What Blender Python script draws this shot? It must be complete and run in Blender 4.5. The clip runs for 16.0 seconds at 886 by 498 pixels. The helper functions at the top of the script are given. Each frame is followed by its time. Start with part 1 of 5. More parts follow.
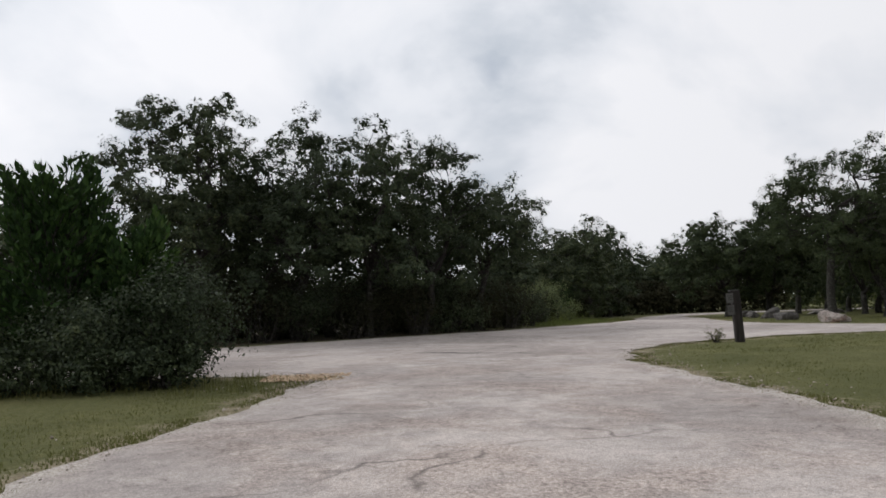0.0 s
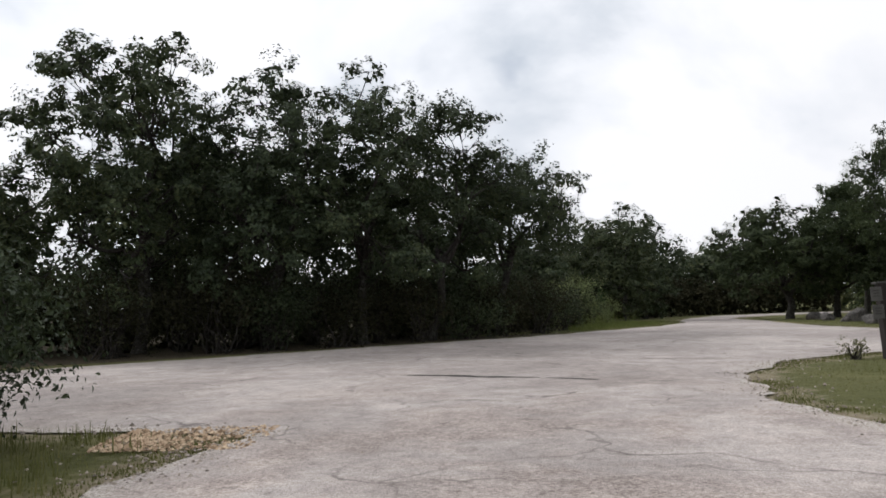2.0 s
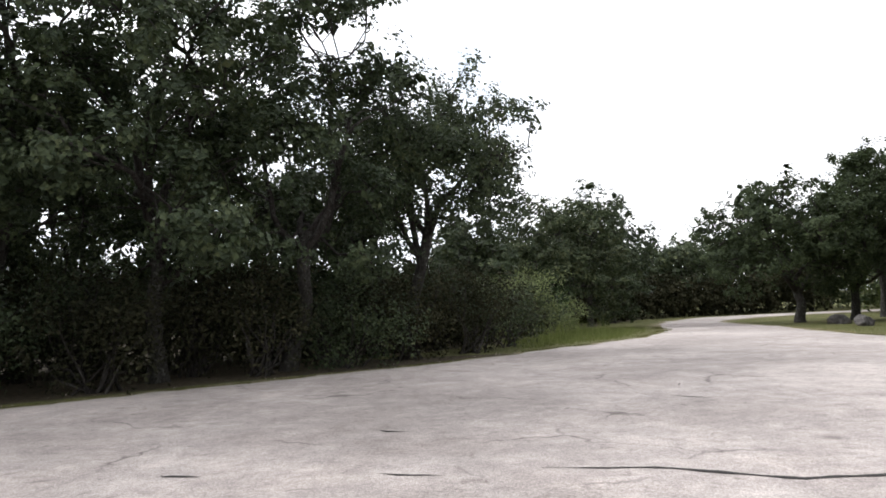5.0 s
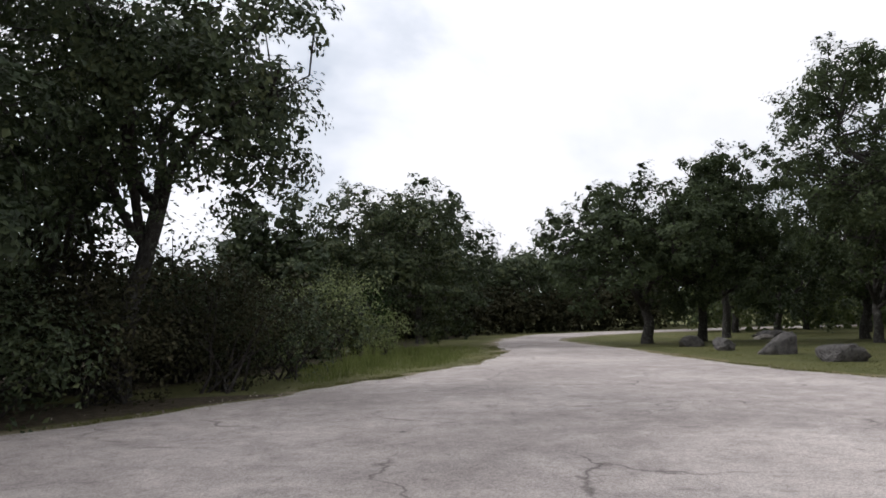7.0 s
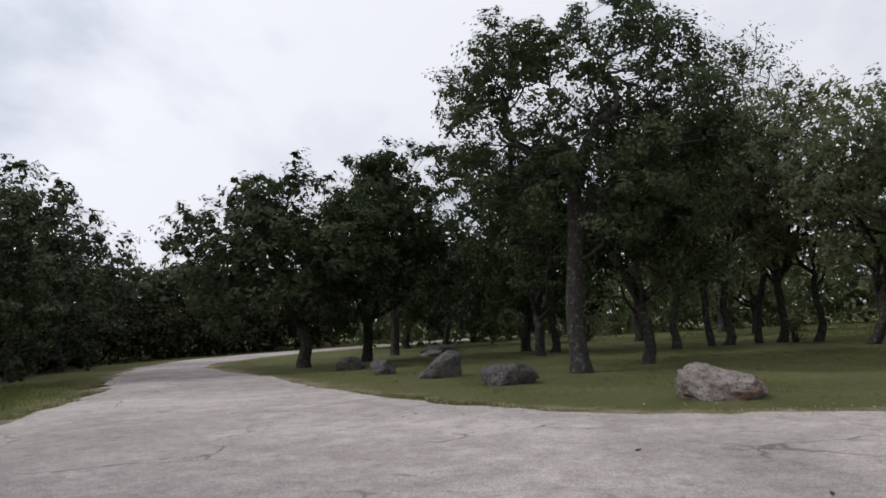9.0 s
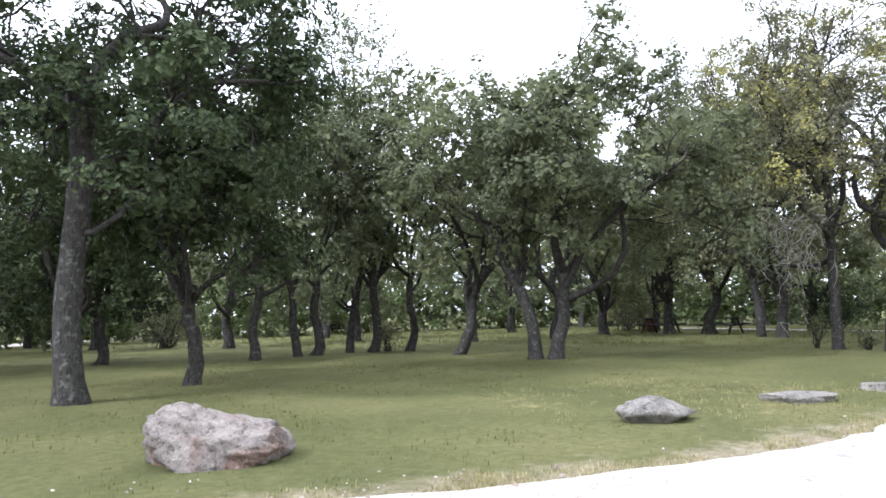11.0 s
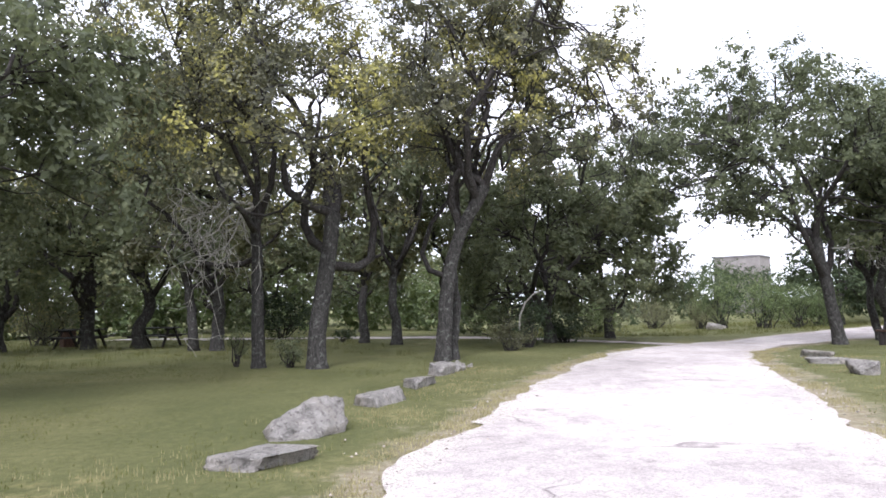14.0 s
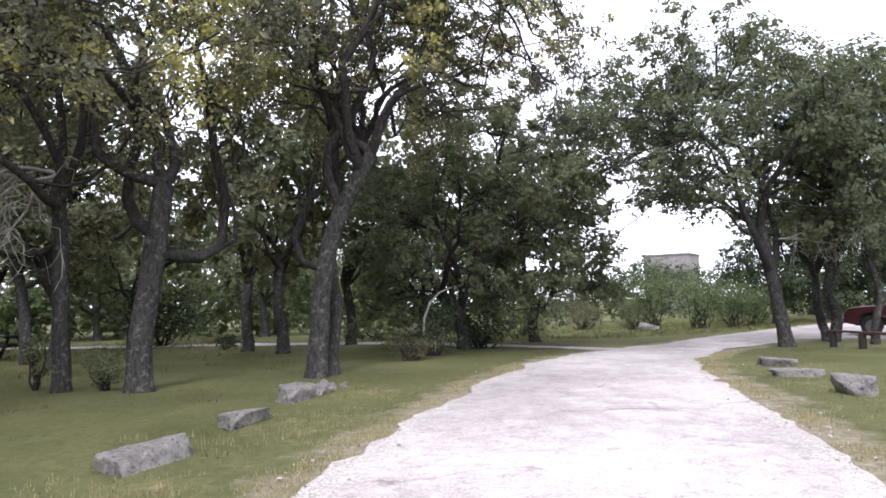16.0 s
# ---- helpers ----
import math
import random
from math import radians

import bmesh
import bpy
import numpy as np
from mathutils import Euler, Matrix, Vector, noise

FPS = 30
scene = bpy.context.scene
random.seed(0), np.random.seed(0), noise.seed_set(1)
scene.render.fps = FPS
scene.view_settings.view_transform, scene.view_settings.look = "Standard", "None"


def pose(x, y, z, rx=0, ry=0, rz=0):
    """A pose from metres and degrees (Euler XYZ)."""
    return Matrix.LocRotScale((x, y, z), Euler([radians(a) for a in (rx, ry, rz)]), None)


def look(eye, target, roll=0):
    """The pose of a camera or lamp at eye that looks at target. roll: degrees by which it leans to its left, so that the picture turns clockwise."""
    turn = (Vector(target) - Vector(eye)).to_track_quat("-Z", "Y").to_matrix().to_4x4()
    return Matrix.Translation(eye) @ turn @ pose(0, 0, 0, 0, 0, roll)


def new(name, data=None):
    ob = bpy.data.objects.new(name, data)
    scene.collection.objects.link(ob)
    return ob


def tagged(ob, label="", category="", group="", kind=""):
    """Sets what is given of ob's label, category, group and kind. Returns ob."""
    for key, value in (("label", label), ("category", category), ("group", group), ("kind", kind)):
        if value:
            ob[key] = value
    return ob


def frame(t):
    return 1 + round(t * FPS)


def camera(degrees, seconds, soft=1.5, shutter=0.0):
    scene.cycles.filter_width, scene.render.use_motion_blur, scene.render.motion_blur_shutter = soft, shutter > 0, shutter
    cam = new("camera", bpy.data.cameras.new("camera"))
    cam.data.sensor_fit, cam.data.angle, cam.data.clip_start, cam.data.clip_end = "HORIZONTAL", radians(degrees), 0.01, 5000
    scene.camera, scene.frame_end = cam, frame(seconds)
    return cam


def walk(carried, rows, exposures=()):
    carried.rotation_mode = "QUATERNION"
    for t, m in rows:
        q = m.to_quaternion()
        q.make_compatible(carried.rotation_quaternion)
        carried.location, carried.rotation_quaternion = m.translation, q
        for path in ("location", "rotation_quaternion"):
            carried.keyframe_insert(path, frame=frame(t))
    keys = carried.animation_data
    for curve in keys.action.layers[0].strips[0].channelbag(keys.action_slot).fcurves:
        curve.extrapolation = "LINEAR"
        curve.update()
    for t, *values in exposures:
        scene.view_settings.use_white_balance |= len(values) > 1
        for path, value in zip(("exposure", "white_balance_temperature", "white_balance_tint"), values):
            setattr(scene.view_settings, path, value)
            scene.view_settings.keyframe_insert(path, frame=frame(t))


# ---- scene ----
cam = camera(62.58, 16.0, soft=1.7)
# seconds, eye x y z, yaw, pitch, lean to the right
ROWS = [
    (0, 5.511, 8.169, 1.386, -0.42, 4.17, 1.60),
    (0.5, 5.556, 9.837, 1.378, -0.14, 4.02, 1.73),
    (1, 5.629, 11.509, 1.335, 0.30, 4.38, 1.47),
    (1.5, 5.712, 13.221, 1.293, 0.76, 4.27, 2.09),
    (2, 5.687, 14.893, 1.318, 0.89, 4.25, 1.54),
    (2.5, 5.866, 16.510, 1.329, 1.19, 3.97, 1.54),
    (3, 5.982, 18.137, 1.336, 1.08, 4.03, 1.40),
    (5.5, 7.994, 27.001, 1.348, -4.81, 4.31, 1.57),
    (6, 8.436, 28.511, 1.318, -7.73, 4.59, 0.80),
    (6.5, 8.930, 29.894, 1.341, -10.75, 5.07, 1.41),
    (7, 9.558, 31.348, 1.368, -14.86, 4.75, 0.81),
    (7.5, 10.309, 32.496, 1.368, -20.23, 5.18, 1.60),
    (8, 11.184, 33.614, 1.383, -26.30, 5.28, 1.60),
    (8.5, 12.126, 34.568, 1.359, -32.71, 5.32, 1.72),
    (10.8, 17.462, 36.891, 1.365, -64.06, 4.93, 1.78),
    (11, 18.027, 36.971, 1.315, -67.41, 4.84, 0.99),
    (11.5, 19.271, 36.976, 1.336, -75.00, 4.73, 0.92),
    (12, 20.415, 36.824, 1.324, -82.44, 4.57, 0.83),
    (12.5, 21.512, 36.535, 1.314, -89.66, 4.63, 0.82),
    (13, 22.492, 36.140, 1.344, -96.27, 4.67, 1.39),
    (13.5, 23.347, 35.720, 1.367, -102.03, 4.62, 1.55),
    (14, 24.182, 35.185, 1.384, -106.13, 4.40, 1.39),
    (14.5, 25.061, 34.618, 1.397, -108.98, 4.20, 1.28),
    (15, 25.888, 34.052, 1.369, -110.36, 4.43, 1.78),
    (15.5, 26.718, 33.494, 1.339, -110.81, 4.41, 1.64),
    (16, 27.593, 32.965, 1.329, -111.28, 4.35, 1.81),
]


def view(x, y, z, yaw, pitch, lean):
    a, b = radians(yaw), radians(pitch)
    return look((x, y, z), (x - math.sin(a) * math.cos(b), y + math.cos(a) * math.cos(b), z + math.sin(b)), -lean)


EXPOSURES = [(0.0, -1.08, 6300, 12), (1.5, -0.95, 6300, 12), (3.0, -0.6, 6300, 12), (5.5, -0.1, 6250, 13), (7.0, -0.75, 6200, 14), (8.7, -1.12, 6150, 14), (10.8, 0.78, 5700, 14), (12.3, 0.92, 5700, 14), (13.5, 0.66, 5800, 17), (16.0, 0.36, 5800, 20)]
walk(cam, [(r[0], view(*r[1:])) for r in ROWS], EXPOSURES)

# ---- light ----
SUN_AZ, SUN_EL = -62.0, 42.0
world = bpy.data.worlds.new("overcast_sky")
scene.world = world
world.use_nodes = True


def build_world():
    nt = world.node_tree
    nt.nodes.clear()
    n, l = nt.nodes.new, nt.links.new
    out = n("ShaderNodeOutputWorld")
    sky = n("ShaderNodeTexSky")
    sky.sky_type, sky.sun_disc = "NISHITA", False
    sky.sun_elevation, sky.sun_rotation = radians(SUN_EL), radians(SUN_AZ)
    blue = n("ShaderNodeBackground")
    blue.inputs["Strength"].default_value = 0.14
    l(sky.outputs[0], blue.inputs["Color"])
    tc = n("ShaderNodeTexCoord")
    sep = n("ShaderNodeSeparateXYZ")
    l(tc.outputs["Generated"], sep.inputs[0])
    # project the direction on a flat cloud layer
    lift = n("ShaderNodeMath")
    lift.operation = "MAXIMUM"
    l(sep.outputs["Z"], lift.inputs[0])
    lift.inputs[1].default_value = 0.0
    plus = n("ShaderNodeMath")
    plus.operation = "ADD"
    l(lift.outputs[0], plus.inputs[0])
    plus.inputs[1].default_value = 0.62
    comb = n("ShaderNodeCombineXYZ")
    for k, axis in enumerate("XY"):
        d = n("ShaderNodeMath")
        d.operation = "DIVIDE"
        l(sep.outputs[axis], d.inputs[0])
        l(plus.outputs[0], d.inputs[1])
        l(d.outputs[0], comb.inputs[k])
    comb.inputs[2].default_value = 3.3
    big = n("ShaderNodeTexNoise")
    big.inputs["Scale"].default_value, big.inputs["Detail"].default_value, big.inputs["Roughness"].default_value = 2.3, 8, 0.52
    big.inputs["Distortion"].default_value = 0.25
    l(comb.outputs[0], big.inputs["Vector"])
    ramp = n("ShaderNodeValToRGB")
    ramp.color_ramp.elements[0].position, ramp.color_ramp.elements[0].color = 0.31, (0.60, 0.65, 0.70, 1)
    ramp.color_ramp.elements[1].position, ramp.color_ramp.elements[1].color = 0.50, (1.0, 1.0, 1.0, 1)
    mid = ramp.color_ramp.elements.new(0.41)
    mid.color = (0.88, 0.90, 0.92, 1)
    l(big.outputs[0], ramp.inputs[0])
    # thin cloud glows brighter towards the sun
    glow = n("ShaderNodeVectorMath")
    glow.operation = "DOT_PRODUCT"
    l(tc.outputs["Generated"], glow.inputs[0])
    e0, a0 = radians(SUN_EL), radians(SUN_AZ)
    glow.inputs[1].default_value = (math.sin(a0) * math.cos(e0), math.cos(a0) * math.cos(e0), math.sin(e0))
    lit = n("ShaderNodeMapRange")
    lit.inputs["From Min"].default_value, lit.inputs["From Max"].default_value = -0.4, 1.0
    lit.inputs["To Min"].default_value, lit.inputs["To Max"].default_value = 1.6, 2.1
    l(glow.outputs["Value"], lit.inputs["Value"])
    cloud = n("ShaderNodeBackground")
    l(lit.outputs[0], cloud.inputs["Strength"])
    l(ramp.outputs[0], cloud.inputs["Color"])
    holes = n("ShaderNodeTexNoise")
    holes.inputs["Scale"].default_value, holes.inputs["Detail"].default_value = 2.3, 5
    l(comb.outputs[0], holes.inputs["Vector"])
    hr = n("ShaderNodeValToRGB")
    hr.color_ramp.elements[0].position, hr.color_ramp.elements[1].position = 0.20, 0.34
    l(holes.outputs[0], hr.inputs[0])
    mix = n("ShaderNodeMixShader")
    l(hr.outputs[0], mix.inputs[0])
    l(blue.outputs[0], mix.inputs[1])
    l(cloud.outputs[0], mix.inputs[2])
    l(mix.outputs[0], out.inputs["Surface"])


build_world()
sun_data = bpy.data.lights.new("sun", "SUN")
sun_data.energy, sun_data.angle, sun_data.color = 3.0, radians(14), (1.0, 0.98, 0.95)
sun = new("sun", sun_data)
a_, e_ = radians(SUN_AZ), radians(SUN_EL)
sun.matrix_world = look((20, 30, 60), (20 - math.sin(a_) * math.cos(e_), 30 - math.cos(a_) * math.cos(e_), 60 - math.sin(e_)))


# ---- materials ----
def material(name, rough=0.8, spec=0.3):
    m = bpy.data.materials.new(name)
    m.use_nodes = True
    nt = m.node_tree
    p = nt.nodes["Principled BSDF"]
    p.inputs["Roughness"].default_value = rough
    p.inputs["Specular IOR Level"].default_value = spec
    return m, nt, p


def noise_node(nt, scale, detail=5, rough=0.55, vec=None, dist=0.0):
    t = nt.nodes.new("ShaderNodeTexNoise")
    t.inputs["Scale"].default_value, t.inputs["Detail"].default_value = scale, detail
    t.inputs["Roughness"].default_value, t.inputs["Distortion"].default_value = rough, dist
    if vec is not None:
        nt.links.new(vec, t.inputs["Vector"])
    return t.outputs[0]


def ramp_node(nt, fac, stops):
    r = nt.nodes.new("ShaderNodeValToRGB")
    els = r.color_ramp.elements
    while len(els) < len(stops):
        els.new(0.5)
    for el, (pos, col) in zip(els, stops):
        el.position, el.color = pos, (*col, 1) if len(col) == 3 else col
    nt.links.new(fac, r.inputs[0])
    return r.outputs[0]


def mix_node(nt, fac, a, b, kind="MIX"):
    m = nt.nodes.new("ShaderNodeMix")
    m.data_type, m.blend_type = "RGBA", kind
    for sock, v in ((m.inputs[0], fac), (m.inputs[6], a), (m.inputs[7], b)):
        if isinstance(v, (int, float)):
            sock.default_value = v
        elif isinstance(v, tuple):
            sock.default_value = (*v, 1)
        else:
            nt.links.new(v, sock)
    return m.outputs[2]


def math_node(nt, op, a, b=0.0, c=None):
    m = nt.nodes.new("ShaderNodeMath")
    m.operation = op
    for k, v in enumerate((a, b) if c is None else (a, b, c)):
        if isinstance(v, (int, float)):
            m.inputs[k].default_value = v
        else:
            nt.links.new(v, m.inputs[k])
    return m.outputs[0]


def bump_node(nt, p, height, strength=0.5, distance=0.02):
    b = nt.nodes.new("ShaderNodeBump")
    b.inputs["Strength"].default_value, b.inputs["Distance"].default_value = strength, distance
    nt.links.new(height, b.inputs["Height"])
    nt.links.new(b.outputs[0], p.inputs["Normal"])


def object_vec(nt, scale=(1, 1, 1)):
    tc = nt.nodes.new("ShaderNodeTexCoord")
    mp = nt.nodes.new("ShaderNodeMapping")
    mp.inputs["Scale"].default_value = scale
    nt.links.new(tc.outputs["Object"], mp.inputs["Vector"])
    return mp.outputs[0]


def leaf_material(name, stops, through_col, rough=0.5, see=0.28, spec=0.35, patchy=0.75, patch=0.9):
    """Leaves: colour varies leaf by leaf and clump by clump, part of the light passes through."""
    m, nt, p = material(name, rough, spec)
    geo = nt.nodes.new("ShaderNodeNewGeometry")
    info = nt.nodes.new("ShaderNodeObjectInfo")
    v = object_vec(nt)
    clump = noise_node(nt, patch, 3, 0.6, v)
    f = math_node(nt, "MULTIPLY_ADD", geo.outputs["Random Per Island"], 0.45, math_node(nt, "MULTIPLY_ADD", clump, patchy, 0.255 - 0.5 * patchy))
    f = math_node(nt, "ADD", f, math_node(nt, "MULTIPLY_ADD", info.outputs["Random"], 0.24, -0.12))
    col = ramp_node(nt, f, stops)
    nt.links.new(col, p.inputs["Base Color"])
    tr = nt.nodes.new("ShaderNodeBsdfTranslucent")
    nt.links.new(mix_node(nt, 0.6, col, through_col), tr.inputs["Color"])
    mx = nt.nodes.new("ShaderNodeMixShader")
    mx.inputs[0].default_value = see
    nt.links.new(p.outputs[0], mx.inputs[1])
    nt.links.new(tr.outputs[0], mx.inputs[2])
    nt.links.new(mx.outputs[0], nt.nodes["Material Output"].inputs["Surface"])
    return m


LEAF_OAK = leaf_material("live_oak_leaves", [(0.1, (0.018, 0.027, 0.014)), (0.4, (0.034, 0.048, 0.023)), (0.65, (0.058, 0.075, 0.034)), (0.92, (0.112, 0.124, 0.055))], (0.075, 0.105, 0.032), see=0.12, rough=0.55, spec=0.2)
# brown-green undergrowth; the shade below the crowns is put into its colour
LEAF_UNDER_SHADE = leaf_material("undergrowth_leaves_shade_tint", [(0.1, (0.012, 0.013, 0.008)), (0.4, (0.023, 0.024, 0.013)), (0.65, (0.039, 0.039, 0.021)), (0.92, (0.08, 0.072, 0.042))], (0.045, 0.05, 0.02), see=0.06, rough=0.8, spec=0.06)
# brighter copy of the live oak leaves, with front light put into its colour
LEAF_GROVE_LIT = leaf_material("grove_leaves_lit_tint", [(0.1, (0.050, 0.057, 0.040)), (0.4, (0.097, 0.110, 0.062)), (0.65, (0.143, 0.156, 0.081)), (0.92, (0.225, 0.22, 0.10))], (0.19, 0.22, 0.09), see=0.34, rough=0.6, spec=0.18, patch=0.7)
# darker copy of the grove leaves: backlit shade is put into the colour
LEAF_OAK_SHADED = leaf_material("grove_leaves_shade_tint", [(0.1, (0.021, 0.030, 0.017)), (0.4, (0.042, 0.056, 0.027)), (0.65, (0.064, 0.082, 0.037)), (0.92, (0.105, 0.116, 0.053))], (0.08, 0.115, 0.035), see=0.16, rough=0.65, spec=0.12)
LEAF_LIGHT = leaf_material("light_oak_leaves", [(0.12, (0.047, 0.050, 0.041)), (0.38, (0.102, 0.102, 0.074)), (0.58, (0.165, 0.160, 0.095)), (0.8, (0.37, 0.345, 0.10))], (0.25, 0.25, 0.10), see=0.36, rough=0.6, spec=0.18, patchy=2.0, patch=0.6)
LEAF_BROWN = leaf_material("bronzed_oak_leaves", [(0.1, (0.05, 0.05, 0.03)), (0.4, (0.09, 0.09, 0.045)), (0.65, (0.12, 0.125, 0.05)), (0.92, (0.2, 0.18, 0.09))], (0.2, 0.18, 0.07))
LEAF_CEDAR = leaf_material("juniper_foliage", [(0.1, (0.010, 0.019, 0.008)), (0.45, (0.022, 0.044, 0.014)), (0.7, (0.045, 0.084, 0.023)), (0.95, (0.095, 0.14, 0.038))], (0.05, 0.09, 0.02), rough=0.75, see=0.08, spec=0.08)
LEAF_BRUSH = leaf_material("brush_leaves", [(0.1, (0.035, 0.05, 0.02)), (0.45, (0.08, 0.11, 0.04)), (0.7, (0.14, 0.17, 0.06)), (0.95, (0.22, 0.23, 0.1))], (0.2, 0.25, 0.07), see=0.3)
LEAF_VERGE = leaf_material("verge_brush_leaves", [(0.1, (0.072, 0.091, 0.039)), (0.45, (0.137, 0.169, 0.069)), (0.7, (0.202, 0.234, 0.095)), (0.95, (0.286, 0.293, 0.137))], (0.208, 0.247, 0.091), see=0.36)
GRASS_BLADE = leaf_material("grass_blades", [(0.1, (0.064, 0.073, 0.023)), (0.45, (0.098, 0.105, 0.034)), (0.7, (0.140, 0.138, 0.050)), (0.95, (0.22, 0.196, 0.086))], (0.15, 0.17, 0.045), rough=0.7, see=0.3, spec=0.1)
GRASS_DRY = leaf_material("straw_grass_blades", [(0.1, (0.13, 0.13, 0.06)), (0.4, (0.22, 0.20, 0.10)), (0.65, (0.32, 0.28, 0.15)), (0.92, (0.45, 0.41, 0.25))], (0.35, 0.3, 0.12), rough=0.8, see=0.25, spec=0.1)
GRASS_TALL = leaf_material("tall_grass_blades", [(0.1, (0.07, 0.09, 0.026)), (0.4, (0.105, 0.13, 0.038)), (0.65, (0.145, 0.168, 0.053)), (0.92, (0.235, 0.23, 0.10))], (0.14, 0.16, 0.045), rough=0.7, see=0.3, spec=0.1)


def bark_material(name="oak_bark", dark=(0.018, 0.017, 0.015), pale=(0.062, 0.058, 0.052), lichen=(0.15, 0.15, 0.132)):
    m, nt, p = material(name, 0.95, 0.1)
    v = object_vec(nt, (1, 1, 0.28))
    ridge = noise_node(nt, 22, 6, 0.65, v, 0.4)
    col = ramp_node(nt, ridge, [(0.32, dark), (0.5, tuple((a + b) / 2 for a, b in zip(dark, pale))), (0.68, pale)])
    spots = noise_node(nt, 9.0, 8, 0.75, object_vec(nt))
    col = mix_node(nt, ramp_node(nt, spots, [(0.53, (0, 0, 0)), (0.62, (0.6, 0.6, 0.6))]), col, lichen)
    nt.links.new(col, p.inputs["Base Color"])
    bump_node(nt, p, ridge, 0.9, 0.03)
    return m


BARK = bark_material()
BARK_DARK = bark_material("dark_branch_bark", (0.016, 0.014, 0.012), (0.058, 0.052, 0.047), (0.10, 0.10, 0.09))
BARK_GREY = bark_material("lichen_grey_twigs", (0.20, 0.19, 0.16), (0.36, 0.345, 0.295), (0.48, 0.47, 0.41))


def ground_material():
    m, nt, p = material("mown_grass_and_soil", 0.95, 0.1)
    v = object_vec(nt)
    patch = noise_node(nt, 0.35, 5, 0.6, v, 0.3)
    fine = noise_node(nt, 9, 6, 0.7, v)
    blade = noise_node(nt, 60, 4, 0.7, v)
    green = ramp_node(nt, math_node(nt, "MULTIPLY_ADD", fine, 0.5, math_node(nt, "MULTIPLY", patch, 0.5)),
                      [(0.3, (0.066, 0.073, 0.029)), (0.46, (0.099, 0.104, 0.043)), (0.58, (0.142, 0.137, 0.061)), (0.72, (0.222, 0.197, 0.100))])
    soil = ramp_node(nt, fine, [(0.3, (0.17, 0.135, 0.09)), (0.55, (0.27, 0.235, 0.165)), (0.75, (0.37, 0.335, 0.265))])
    litter = ramp_node(nt, fine, [(0.3, (0.035, 0.03, 0.022)), (0.55, (0.085, 0.07, 0.05)), (0.75, (0.15, 0.125, 0.09))])
    at = nt.nodes.new("ShaderNodeAttribute")
    at.attribute_name = "shoulder"
    wear = math_node(nt, "ADD", at.outputs["Fac"], math_node(nt, "MULTIPLY_ADD", noise_node(nt, 1.6, 5, 0.65, v), 1.4, -0.7))
    col = mix_node(nt, ramp_node(nt, wear, [(0.45, (0, 0, 0)), (0.8, (1, 1, 1))]), green, soil)
    dr = nt.nodes.new("ShaderNodeAttribute")
    dr.attribute_name = "straw"
    straw = ramp_node(nt, fine, [(0.3, (0.2, 0.16, 0.08)), (0.55, (0.36, 0.3, 0.15)), (0.75, (0.48, 0.42, 0.24))])
    col = mix_node(nt, ramp_node(nt, math_node(nt, "ADD", dr.outputs["Fac"], math_node(nt, "MULTIPLY_ADD", noise_node(nt, 2.4, 5, 0.65, v), 1.2, -0.6)), [(0.35, (0, 0, 0)), (0.75, (0.85, 0.85, 0.85))]), col, straw)
    wd = nt.nodes.new("ShaderNodeAttribute")
    wd.attribute_name = "woodland"
    col = mix_node(nt, ramp_node(nt, math_node(nt, "ADD", wd.outputs["Fac"], math_node(nt, "MULTIPLY_ADD", patch, 0.8, -0.4)), [(0.4, (0, 0, 0)), (0.65, (1, 1, 1))]), col, litter)
    col = mix_node(nt, 0.5, col, ramp_node(nt, blade, [(0.3, (0.55, 0.55, 0.5)), (0.7, (1.25, 1.25, 1.15))]), "MULTIPLY")
    nt.links.new(col, p.inputs["Base Color"])
    bump_node(nt, p, math_node(nt, "ADD", fine, blade), 0.7, 0.04)
    return m


